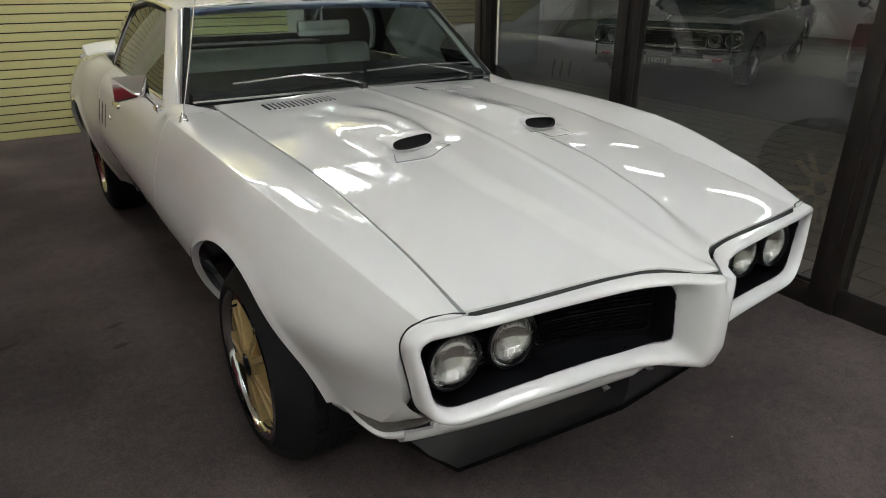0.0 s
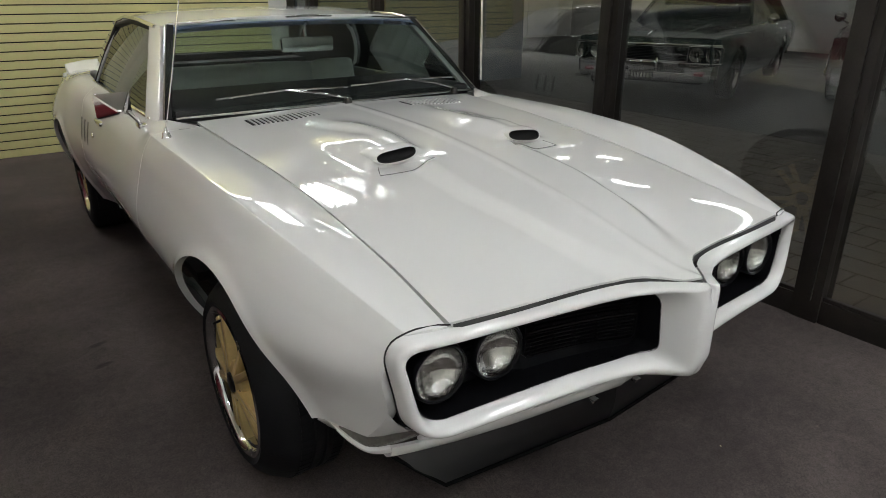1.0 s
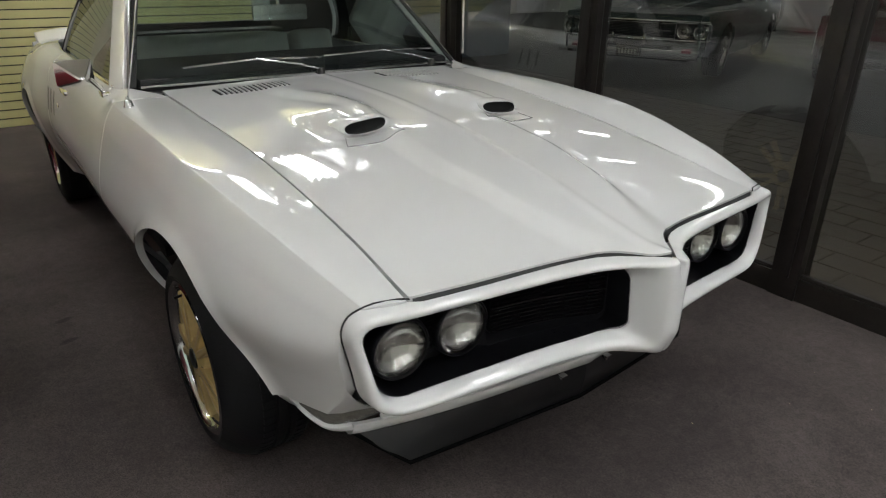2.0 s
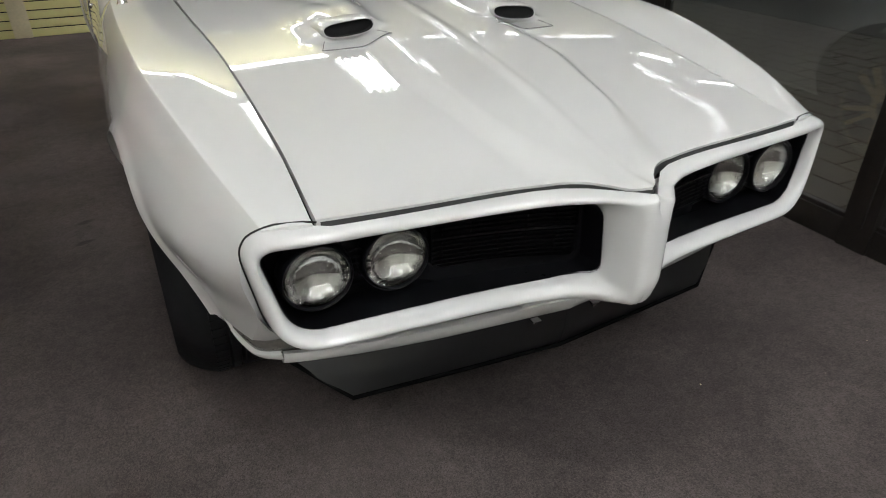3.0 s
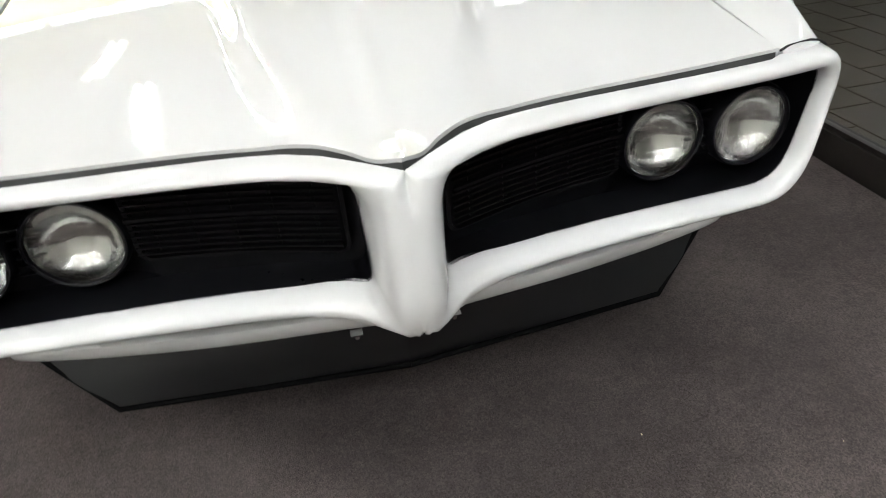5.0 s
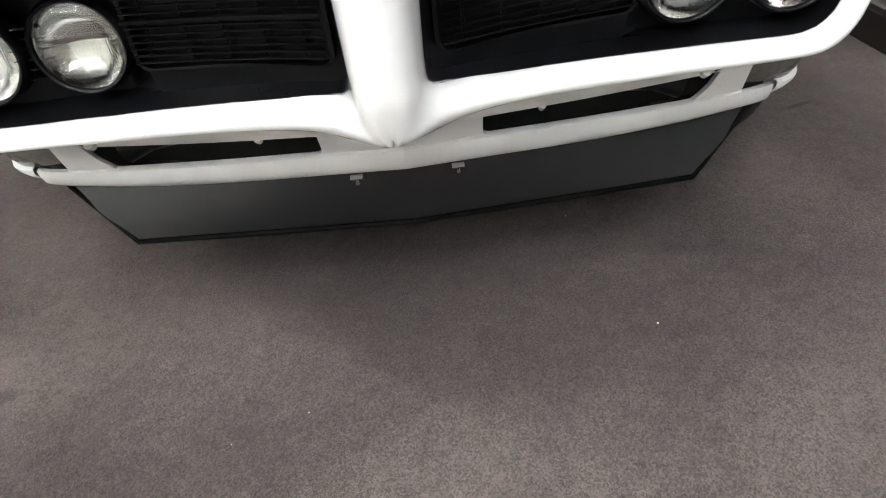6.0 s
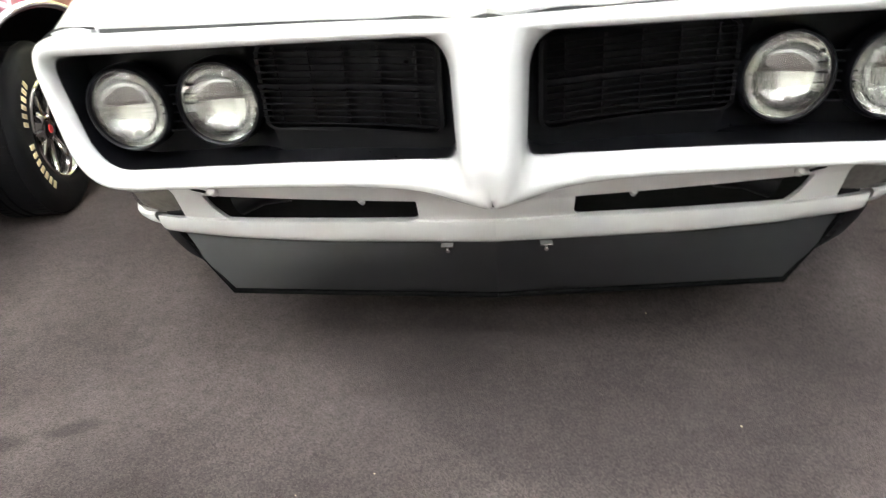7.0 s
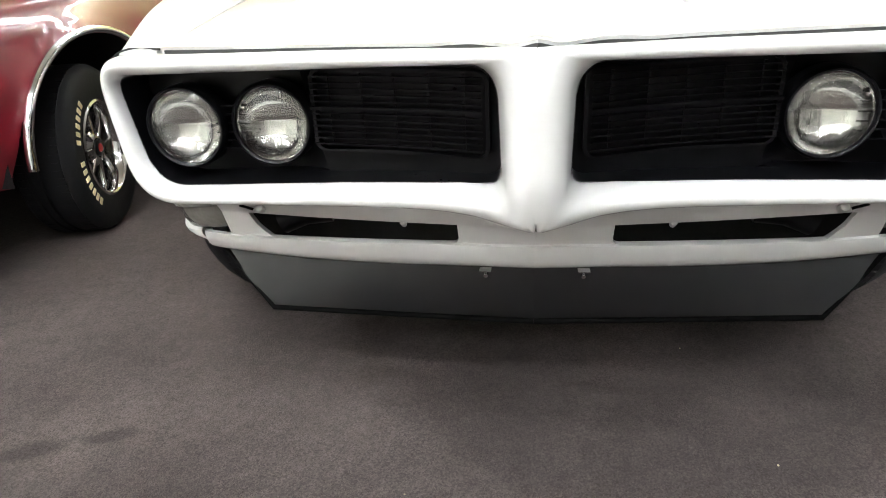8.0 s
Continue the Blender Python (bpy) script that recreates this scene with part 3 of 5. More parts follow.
def valence(side):
    """Lower panel from under the bumper down to the air dam, with a long air slot and a corner piece."""
    def slot_end(z):
        return .497 + .045 * step(.412, .466, z) + .010 * step(.420, .412, z)

    def round_in(z):
        up = min(max(z - .430, 0), .013)
        return .013 - math.sqrt(.013 ** 2 - (.013 - up) ** 2)

    heads = [.133 * k / 8 for k in range(8)]

    def columns(z):
        e = slot_end(z)
        return (heads + [.133 + round_in(z)] + [.147 + (e - .147) * k / 13 for k in range(14)]
                + [e + (.604 - e) * k / 6 for k in range(1, 7)] + [.604 + .066 * k / 5 for k in range(1, 6)])
    # height and set-back of each line of the section, from the bumper down
    lines = [(.535, 0), (.522, 0), (.512, 0), (.498, 0), (.484, 0), (.470, -.020), (.467, -.018), (.450, -.007), (.443, -.002), (.437, .002), (.4335, .004), (.4313, .0055), (.430, .006),
             (.427, .002), (.420, .002), (.408, .006), (.396, .012), (.386, .019), (.379, .026), (.374, .033)]
    bm = bmesh.new()
    V = []
    for i, (z, d) in enumerate(lines):
        row = []
        for x in columns(z):
            y = VAL_Y(x) + d
            if i < 5:
                under = FACE_Y(x) + .046 + .030 * (1 - step(0, .14, x))
                y = under + (VAL_Y(x) - .020 - under) * (i / 5) ** .8
            zz = z - .017 * min(1, x / .5) * step(.470, .430, z) - .004 * min(1, x / .5) * step(.53, .47, z) + .006 * step(.40, .374, z) * step(.3, .65, x)
            row.append(bm.verts.new((side * x, y, zz)))
        V.append(row)
    for i in range(len(lines) - 1):
        zc = (lines[i][0] + lines[i + 1][0]) / 2
        for k in range(len(V[0]) - 1):
            if 8 <= k < 22 and .430 < zc < .470:
                continue
            if k >= 28 and zc > .427:
                continue
            bm.faces.new((V[i][k], V[i][k + 1], V[i + 1][k + 1], V[i + 1][k]))
    rim(bm, .012, lambda c: Vector((0, 1, 0)))
    v = part("valence", bm, PAINT, car, sharp=50)
    # Black sheet closes the slot; its colour gives the dark inside.
    part("air_slot", grid([[(side * x, VAL_Y(x) + .09, .50) for x in span(.10, .60, 12)], [(side * x, VAL_Y(x) + .11, .37) for x in span(.10, .60, 12)]]), BLACK_VOID, v, "black sheet painting the dark inside the slot")
    # duct pipe and bracket seen through the slot
    part("duct_pipe", tube([(side * .50, VAL_Y(.50) + .045, .43), (side * .455, VAL_Y(.455) + .060, .447), (side * .40, VAL_Y(.40) + .082, .45)], .028, 18), BLACK_TRIM, v)
    # corner piece under the lens, with a seam where it meets the panel
    rows = []
    for q in span(.268, 1, 22):
        t, b = LENS_LOW(q), SILL_LOW(q)
        w = LENS_LOW(min(1, q + .02)) - LENS_LOW(q - .02)
        out = Vector((w.y, -w.x, 0)).normalized()
        fat = .011 * (1 - q) ** .5 + .002
        back = t - out * .014
        rows.append([(side * p.x, p.y, p.z) for p in (back, t, t.lerp(b, .08) + out * fat * .55, t.lerp(b, .25) + out * fat * .95, t.lerp(b, .5) + out * fat, t.lerp(b, .75) + out * fat * .6, b, b - out * .02)])
    for t, b in ((Vector((.764, .474, .434)), Vector((.754, .492, .402))), (Vector((.774, .512, .424)), Vector((.770, .520, .412)))):
        rows.append([(side * p.x, p.y, p.z) for p in (t - Vector((.012, 0, 0)), t, t.lerp(b, .1), t.lerp(b, .25), t.lerp(b, .5) + Vector((.002, 0, 0)), t.lerp(b, .75), b, b - Vector((.015, 0, 0)))])
    part("valence_end", grid(rows), PAINT, v, sharp=50)
    # lens that narrows to a point along the flank
    rows = []
    for q in span(0, .97, 26):
        t, b = LENS_TOP(q), LENS_LOW(q)
        rows.append([(side * p.x * .992, p.y + .004, p.z) for p in [t.lerp(b, k / 8) + Vector((.35, -1, 0)) * (.004 * math.sin(math.pi * k / 8)) for k in range(9)]])
    lens = part("turn_signal", rim(grid(rows), .006, lambda c: Vector((0, 1, 0))), SMOKED, v, "smoky clear turn signal lens")
    part("turn_reflector", grid([[(side * (p.x - .03 * (k / 13) ** 2), p.y + .035, p.z) for p in (LENS_TOP(k / 13), LENS_LOW(k / 13))] for k in range(14)]), IRON, v)
    for x, y, z, k in ((.482, .190, .503, .7), (.232, VAL_Y(.232) - .014, .466, .55)):
        bm = lathe([(0, -.007 * k), (.006 * k, -.006 * k), (.010 * k, -.002), (.0105 * k, .012)], "y", 16)
        part("bolt", move(bm, Matrix.Translation((side * x, y, z)) @ Matrix.Rotation(-.6, 4, "X")), PAINT, v)
    # Black bar painted as the dark of a slit; no hole is cut.
    part("bracket_slit", strip_mesh((side * .531, .220, .4975), (side * .518, .240, .4835), .005, .005), BLACK_VOID, v)


def strip_mesh(a, b, width, depth, bevel=0.0):
    a, b = Vector(a), Vector(b)
    d = b - a
    m = Matrix.Translation((a + b) / 2) @ d.to_track_quat("Y", "Z").to_matrix().to_4x4()
    return box(bmesh.new(), (-width / 2, -d.length / 2, -depth / 2), (width / 2, d.length / 2, depth / 2), bevel, m)


def fender_return(side):
    """Skin that closes the fender under the bumper, down to the turn signal."""
    us = [4.9 + 1.1 * k / 14 for k in range(15)]
    outer = [Vector(p) for p in flank_row(.180, us)]
    top = [outer[0], Vector((.704, .242, .540)), Vector((.684, .230, .522)), Vector((.655, .220, .513)), Vector((.600, .208, .506))]
    low = [outer[-1], LENS_TOP(.37), LENS_TOP(.25), LENS_TOP(.12), LENS_TOP(0)]
    rows = []
    for a in range(25):
        q = a / 24 * 4
        i = min(int(q), 3)
        t, b = top[i].lerp(top[i + 1], q - i), low[i].lerp(low[i + 1], q - i)
        row = []
        for k, o in enumerate(outer):
            v = k / 14
            off = (o - outer[0].lerp(outer[-1], v)) * (1 - a / 24) ** 2
            p = t.lerp(b, v) + off
            row.append((side * p.x, p.y, p.z))
        rows.append(row)
    part("fender_return", rim(grid(rows), .01, lambda c: Vector((0, 1, 0))), PAINT, car, sharp=50)


for s in (-1, 1):
    fender_return(s)
    valence(s)

# air dam
for s in (-1, 1):
    top_l, low_l = Vector((s * .656, .374, .350)), Vector((s * .534, .303, .248))
    rows = []
    for q in span(0, 1, 9):
        t, b = Vector((0, .228, .374)).lerp(top_l, q), Vector((0, .243, .262)).lerp(low_l, q)
        rows.append([tuple(t.lerp(b, k / 8) + Vector((0, -.006 * math.sin(math.pi * k / 8), 0))) for k in range(9)])
    bm = rim(grid(rows), .004, lambda c: Vector((0, 1, 0)))
    dam = part("air_dam", bm, DAM_BLACK, car, "satin black sheet air dam", sharp=30)
    part("edge_bead", tube([(s * .656, .373, .352), (s * .596, .339, .298), (s * .534, .302, .246), (s * .27, .270, .253), (0, .240, .260)], .0056), BEAD, dam)
    bolt = part("dam_bolt", move(lathe([(0, -.016), (.004, -.015), (.005, -.01), (.003, -.009), (.003, 0)], "y", 12), Matrix.Translation((s * .088, .246, .357))), STEEL, car, "bright bolt with bracket")
    part("bracket", box(bmesh.new(), (s * .088 - .011, .222, .3680), (s * .088 + .011, .240, .3705), .001), STEEL, bolt)

# cabin
WS_B = [(.740, 1.862, .950), (.60, 1.845, .953), (.35, 1.822, .957), (0, 1.810, .958)]
WS_T = [(.600, 2.215, 1.272), (.50, 2.185, 1.286), (.28, 2.145, 1.297), (0, 2.135, 1.300)]


def glass_sheet(name, bottom, top, bow, label, n=16):
    bx, tx = [(p[0]) for p in bottom], [(p[0]) for p in top]
    fb = [smooth_keys([(p[0], p[k]) for p in reversed(bottom)]) for k in (1, 2)]
    ft = [smooth_keys([(p[0], p[k]) for p in reversed(top)]) for k in (1, 2)]
    rows = []
    for i in range(n + 1):
        q = i / n
        row = []
        for a in span(-1, 1, 33):
            xb, xt = a * bx[0], a * tx[0]
            b, t = Vector((xb, fb[0](abs(xb)), fb[1](abs(xb)))), Vector((xt, ft[0](abs(xt)), ft[1](abs(xt))))
            p = b.lerp(t, q) + Vector((0, bow[0], bow[1])) * math.sin(math.pi * q)
            row.append(tuple(p))
        rows.append(row)
    bm = grid(rows)
    back = [[(p[0], p[1] + (.004 if bow[0] < 0 else -.004), p[2] - .004) for p in r] for r in rows]
    me2 = bpy.data.meshes.new("tmp")
    b2 = grid(back)
    b2.to_mesh(me2)
    b2.free()
    bm.from_mesh(me2)
    bpy.data.meshes.remove(me2)
    bmesh.ops.bridge_loops(bm, edges=[e for e in bm.edges if e.is_boundary])
    ob = part(name, bm, GLASS, car, label, sharp=50)
    ob.visible_shadow = False
    return ob


glass_sheet("windshield", WS_B, WS_T, (-.012, .014), "clear curved windshield")
rows = []
for q in span(.90, .985, 4):
    row = []
    for a in span(-1, 1, 21):
        k = a * a
        b, t = Vector((a * .735, 1.812 + .048 * k, .957 - .006 * k)), Vector((a * .596, 2.138 + .072 * k, 1.299 - .026 * k))
        row.append(tuple(b.lerp(t, q) + Vector((0, .004, .006 * math.sin(math.pi * q)))))
    rows.append(row)
part("tint_band", rim(grid(rows), .002, lambda c: Vector((0, .7, -.7))), TINT, car, "blue shade band along the windshield top").visible_shadow = False
RW_B = [(.62, 3.90, .955), (.4, 3.95, .96), (.2, 3.97, .962), (0, 3.975, .962)]
RW_T = [(.555, 3.40, 1.262), (.4, 3.37, 1.283), (.2, 3.36, 1.293), (0, 3.355, 1.296)]
glass_sheet("rear_window", RW_B, RW_T, (.02, .02), "clear rear window")

# roof and pillars
roof_rows = []
for y in span(0, 1, 24):
    row = []
    for a in span(-1, 1, 41):
        x0 = a * (.628 - .02 * y)
        yf = 2.13 + .085 * abs(a) ** 2
        yb = 3.365 + .03 * a * a
        yy = yf + (yb - yf) * y
        z = 1.303 + .034 * math.sin(math.pi * min(1, y * .95 + .06)) - .004 * y - .028 * abs(a) ** 2.6 - .020 * abs(a) ** 9
        row.append((x0, yy, z))
    roof_rows.append(row)
bm = rim(grid(roof_rows), .03, lambda c: Vector((-.3 * c.x, 0, -1)).normalized())
part("roof", bm, PAINT, car, sharp=50)


def strip(name, a, b, width, depth, mat, parent=None, label="", bevel=.004):
    """A bar between two points."""
    a, b = Vector(a), Vector(b)
    d = b - a
    m = Matrix.Translation((a + b) / 2) @ d.to_track_quat("Y", "Z").to_matrix().to_4x4()
    return part(name, box(bmesh.new(), (-width / 2, -d.length / 2, -depth / 2), (width / 2, d.length / 2, depth / 2), bevel, m), mat, parent or car, label)


for s in (-1, 1):
    rows = []
    for q in span(0, 1, 10):
        b = Vector((.745, 1.868, .945)).lerp(Vector((.612, 2.218, 1.272)), q)
        c = Vector((.790, 1.955, .945)).lerp(Vector((.648, 2.31, 1.272)), q)
        rows.append([(s * b.x, b.y, b.z), (s * (b.x + .012), b.y - .002, b.z + .004), (s * (c.x - .004), c.y - .012, c.z + .006), (s * c.x, c.y, c.z), (s * (c.x - .03), c.y + .01, c.z - .015), (s * (b.x - .02), b.y + .02, b.z - .015)])
    part("windshield_pillar", grid(rows, True), PAINT, car, sharp=40)
    strip("pillar_trim", (s * .742, 1.856, .955), (s * .606, 2.207, 1.280), .008, .006, STEEL)
    strip("pillar_seal", (s * .726, 1.858, .955), (s * .588, 2.205, 1.280), .026, .006, SEAL)
    # rear pillar: broad sail panel
    rows = []
    for q in span(0, 1, 14):
        low_f, low_r = Vector((.775, 3.18, .958)), Vector((.660, 3.94, .952))
        top_f, top_r = Vector((.635, 3.02, 1.262)), Vector((.575, 3.40, 1.264))
        row = []
        for k in span(0, 1, 14):
            lo, hi = low_f.lerp(low_r, k), top_f.lerp(top_r, k)
            p = lo.lerp(hi, q) + Vector((.018, 0, .006)) * math.sin(math.pi * q)
            p.y += -.05 * math.sin(math.pi * q) * (1 - k)
            row.append((s * p.x, p.y, p.z))
        rows.append(row)
    bm = rim(grid(rows), .03, lambda c: Vector((-c.x, 0, 0)).normalized())
    pillar = part("rear_pillar", bm, PAINT, car, sharp=50)
    part("pillar_lining", grid([[(p[0] - s * .034, p[1], p[2] - .004) for p in row] for row in rows]), DASH, pillar, "dark inner lining")
    part("drip_rail", tube([(s * .640, 2.25, 1.272), (s * .650, 2.5, 1.292), (s * .650, 2.8, 1.296), (s * .640, 3.05, 1.268), (s * .70, 3.18, 1.12)], .008), CHROME, car)
    # side glass
    low = [(s * .772, y, .948) for y in span(2.02, 3.20, 14)]
    high = [(s * (.628 + .012 * q), 2.28 + .74 * q, 1.262 + .018 * math.sin(math.pi * q)) for q in span(0, 1, 14)]
    rows = [[tuple(Vector(a).lerp(Vector(b), k / 8) + Vector((s * .014 * math.sin(math.pi * k / 8), 0, 0))) for a, b in zip(low, high)] for k in range(9)]
    bm = grid(rows)
    rim(bm, .004, lambda c: Vector((-c.x, 0, 0)).normalized())
    g = part("side_window", bm, GLASS, car, "clear door glass")
    g.visible_shadow = False
    part("window_seal", tube([(s * .770, 3.19, .955), (s * .720, 3.13, 1.08), (s * .652, 3.0, 1.25), (s * .635, 2.7, 1.279), (s * .632, 2.3, 1.262)], .013), SEAL, car)
    strip("belt_moulding", (s * .776, 1.93, .954), (s * .782, 3.19, .968), .012, .01, CHROME)
    part("wiper_pivot", lathe([(0, .03), (.012, .028), (.016, .02), (.018, 0)], "z", 16), IRON, car).location = (.0 if s < 0 else .56, 1.79, .955)

boxed("cowl", (-.72, 1.775, .90), (.72, 1.87, .938), BLACK_TRIM, car)
strip("windshield_trim", (-.70, 1.845, .957), (.0, 1.805, .963), .014, .01, STEEL)
strip("windshield_trim", (.70, 1.845, .957), (.0, 1.805, .963), .014, .01, STEEL)
strip("header_trim", (-.60, 2.185, 1.284), (.0, 2.128, 1.306), .012, .01, STEEL)
strip("header_trim", (.60, 2.185, 1.284), (.0, 2.128, 1.306), .012, .01, STEEL)
for px, tip, mid in ((-.0, (-.55, 1.815, 1.02), (-.27, 1.80, 1.035)), (.56, (.02, 1.80, 1.03), (.29, 1.79, 1.04))):
    arm = part("wiper_arm", tube([(px, 1.79, .98), ((px * .6 + mid[0] * .4), 1.77, 1.01), mid], .0045, 8), STEEL, car, "brushed metal wiper arm")
    part("wiper_blade", tube([tip, mid, (mid[0] * 2 - tip[0], mid[1] + .01, mid[2] - .01)], .004, 6), STEEL, arm)

# trunk deck and tail
rows = []
for y in span(3.92, 4.74, 20):
    rows.append([(a * (LINES_X[0](y) + .004), y, LINES_Z[0](y) + .012 * (1 - a * a)) for a in span(-1, 1, 25)])
part("trunk_lid", rim(grid(rows), .02, lambda c: Vector((0, 0, -1))), PAINT, car)
rows = [[(x, y + .03 * (x / .8) ** 2 * -1, z - .03 * abs(x / .76) ** 6) for x in span(-.76, .76, 31)] for y, z in ((4.40, .905), (4.48, .925), (4.60, .955), (4.66, .962), (4.655, .94), (4.60, .89))]
part("rear_spoiler", grid(rows), PAINT, car, "low white rear deck spoiler")
boxed("tail_panel", (-.78, 4.68, .42), (.78, 4.73, .87), PAINT, car, bevel=.03)
boxed("rear_bumper", (-.82, 4.70, .44), (.82, 4.80, .58), CHROME, car, bevel=.03)
boxed("underbody", (-.50, .56, .21), (.50, 4.6, .40), BLACK_VOID, car, bevel=.01)
for s in (-1, 1):
    for ya, za, ra in ARCHES:
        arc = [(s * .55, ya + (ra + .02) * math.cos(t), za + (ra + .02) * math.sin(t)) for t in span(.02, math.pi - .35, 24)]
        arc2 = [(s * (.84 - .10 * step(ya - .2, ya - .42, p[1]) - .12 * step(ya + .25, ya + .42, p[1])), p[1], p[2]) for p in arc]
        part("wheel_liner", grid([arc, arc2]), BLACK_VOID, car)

# fittings
for s in (-1,):
    mir = part("door_mirror", tube([(s * .800, 1.96, .925), (s * .815, 1.95, .95), (s * .845, 1.945, .985)], .009, 10), CHROME, car, "chrome door mirror on a stalk")
    bm = box(bmesh.new(), (s * .888 - .066, 1.915, .958), (s * .888 + .066, 1.992, 1.056))
    apex = Vector((s * .872, 1.915, .988))
    for v in bm.verts:
        if v.co.y < 1.95:
            v.co.x, v.co.z = apex.x + (v.co.x - apex.x) * .16, apex.z + (v.co.z - apex.z) * .16
    bmesh.ops.bevel(bm, geom=list(bm.edges), offset=.008, segments=3, affect="EDGES", profile=.5)
    part("mirror_head", bm, CHROME, mir)
    part("mirror_foot", box(bmesh.new(), (s * .80 - .02, 1.92, .917), (s * .80 + .02, 2.0, .936), .008), CHROME, mir)
ant = part("radio_antenna", lathe([(0, .042), (.005, .040), (.006, .030), (.012, .026), (.014, .012), (.018, .005), (.018, -.012)], "z", 20), CHROME, car, "thin whip antenna on a chrome base")
ant.location = (-.79, 1.625, .928)
part("mast", tube([(0, 0, .03), (.052, .012, .22), (.105, .025, .43), (.200, .05, .85)], .0025, 8), CHROME, ant)
for s in (-1, 1):
    hx = flank_x(2.57, .852)
    h = part("door_handle", box(bmesh.new(), (s * hx - .012, 2.50, .842), (s * hx + .016, 2.64, .862), .008), CHROME, car)
    part("lock", move(lathe([(0, .006), (.012, .005), (.013, 0)], "x", 16), Matrix.Translation((s * flank_x(2.70, .772), 2.70, .772)) @ Matrix.Diagonal((s, 1, 1, 1))), CHROME, h)
    for k in range(3):
        yg = 2.83 + .085 * k
        rows = [[(s * (flank_x(yg + dy, z) + .0015), yg + dy, z) for dy in (0, .006, .014, .020)] for z in span(.705, .815, 6)]
        part("quarter_gill", rim(grid(rows), .004, lambda c: Vector((-c.x, 0, 0)).normalized()), BLACK_TRIM, car)
    part("rocker", box(bmesh.new(), (s * .58 - .08, 1.46, .255), (s * .58 + .08, 3.2, .31), .01), BLACK_VOID, car)

# interior
boxed("dashboard", (-.70, 1.86, .66), (.70, 2.46, .985), DASH, car, bevel=.03)
boxed("cabin_floor", (-.72, 1.8, .30), (.72, 3.9, .34), DASH, car)
def seat_back(x0, x1, parent_label):
    """A padded seat back with stitched channels, leaning to the rear."""
    rows = []
    for q in span(0, 1, 37):
        row = []
        for a in span(-1, 1, 33):
            x = (x0 + x1) / 2 + a * (x1 - x0) / 2
            pad = .055 * (1 - abs(a) ** 6) * (1 - abs(2 * q - 1) ** 8)
            channel = .007 * abs(math.sin(math.pi * 6 * q)) ** .6 * (1 - step(.72, .82, abs(a)))
            row.append((x, -pad - channel, .50 * q - .020 * abs(a) ** 8 * q))
        rows.append(row)
    bm = rim(grid(rows), .07, lambda c: Vector((0, 1, 0)))
    move(bm, Matrix.Translation((0, 2.92, .54)) @ Matrix.Rotation(radians(-14), 4, "X"))
    return part("front_seat", bm, VINYL, car, parent_label)


for x0, x1 in ((-.665, .385), (.405, .668)):
    bench = seat_back(x0, x1, "grey-green vinyl seat back")
    part("cushion", box(bmesh.new(), (x0 + .02, 2.42, .40), (x1 - .02, 2.95, .56), .06), VINYL, bench)
rear_seat = part("rear_seat", move(box(bmesh.new(), (-.66, -.08, 0), (.66, .06, .38), .05), Matrix.Translation((0, 3.60, .54)) @ Matrix.Rotation(radians(-16), 4, "X")), DASH, car, "dark rear bench")
part("cushion", box(bmesh.new(), (-.66, 3.15, .40), (.66, 3.62, .55), .05), DASH, rear_seat)
boxed("parcel_shelf", (-.62, 3.64, .90), (.62, 3.86, .985), DASH, car, bevel=.01)
boxed("shelf_rail", (-.60, 3.80, .98), (.60, 3.85, 1.026), DASH, car, bevel=.008)
boxed("headliner", (-.58, 2.25, 1.262), (.58, 3.33, 1.272), VINYL, car, bevel=.004)
rv = part("rear_view_mirror", tube([(0, 2.20, 1.275), (0, 2.19, 1.20)], .008, 8), STEEL, car, "interior mirror")
part("mirror_case", box(bmesh.new(), (-.128, 2.165, 1.145), (.128, 2.19, 1.212), .016), STEEL, rv)


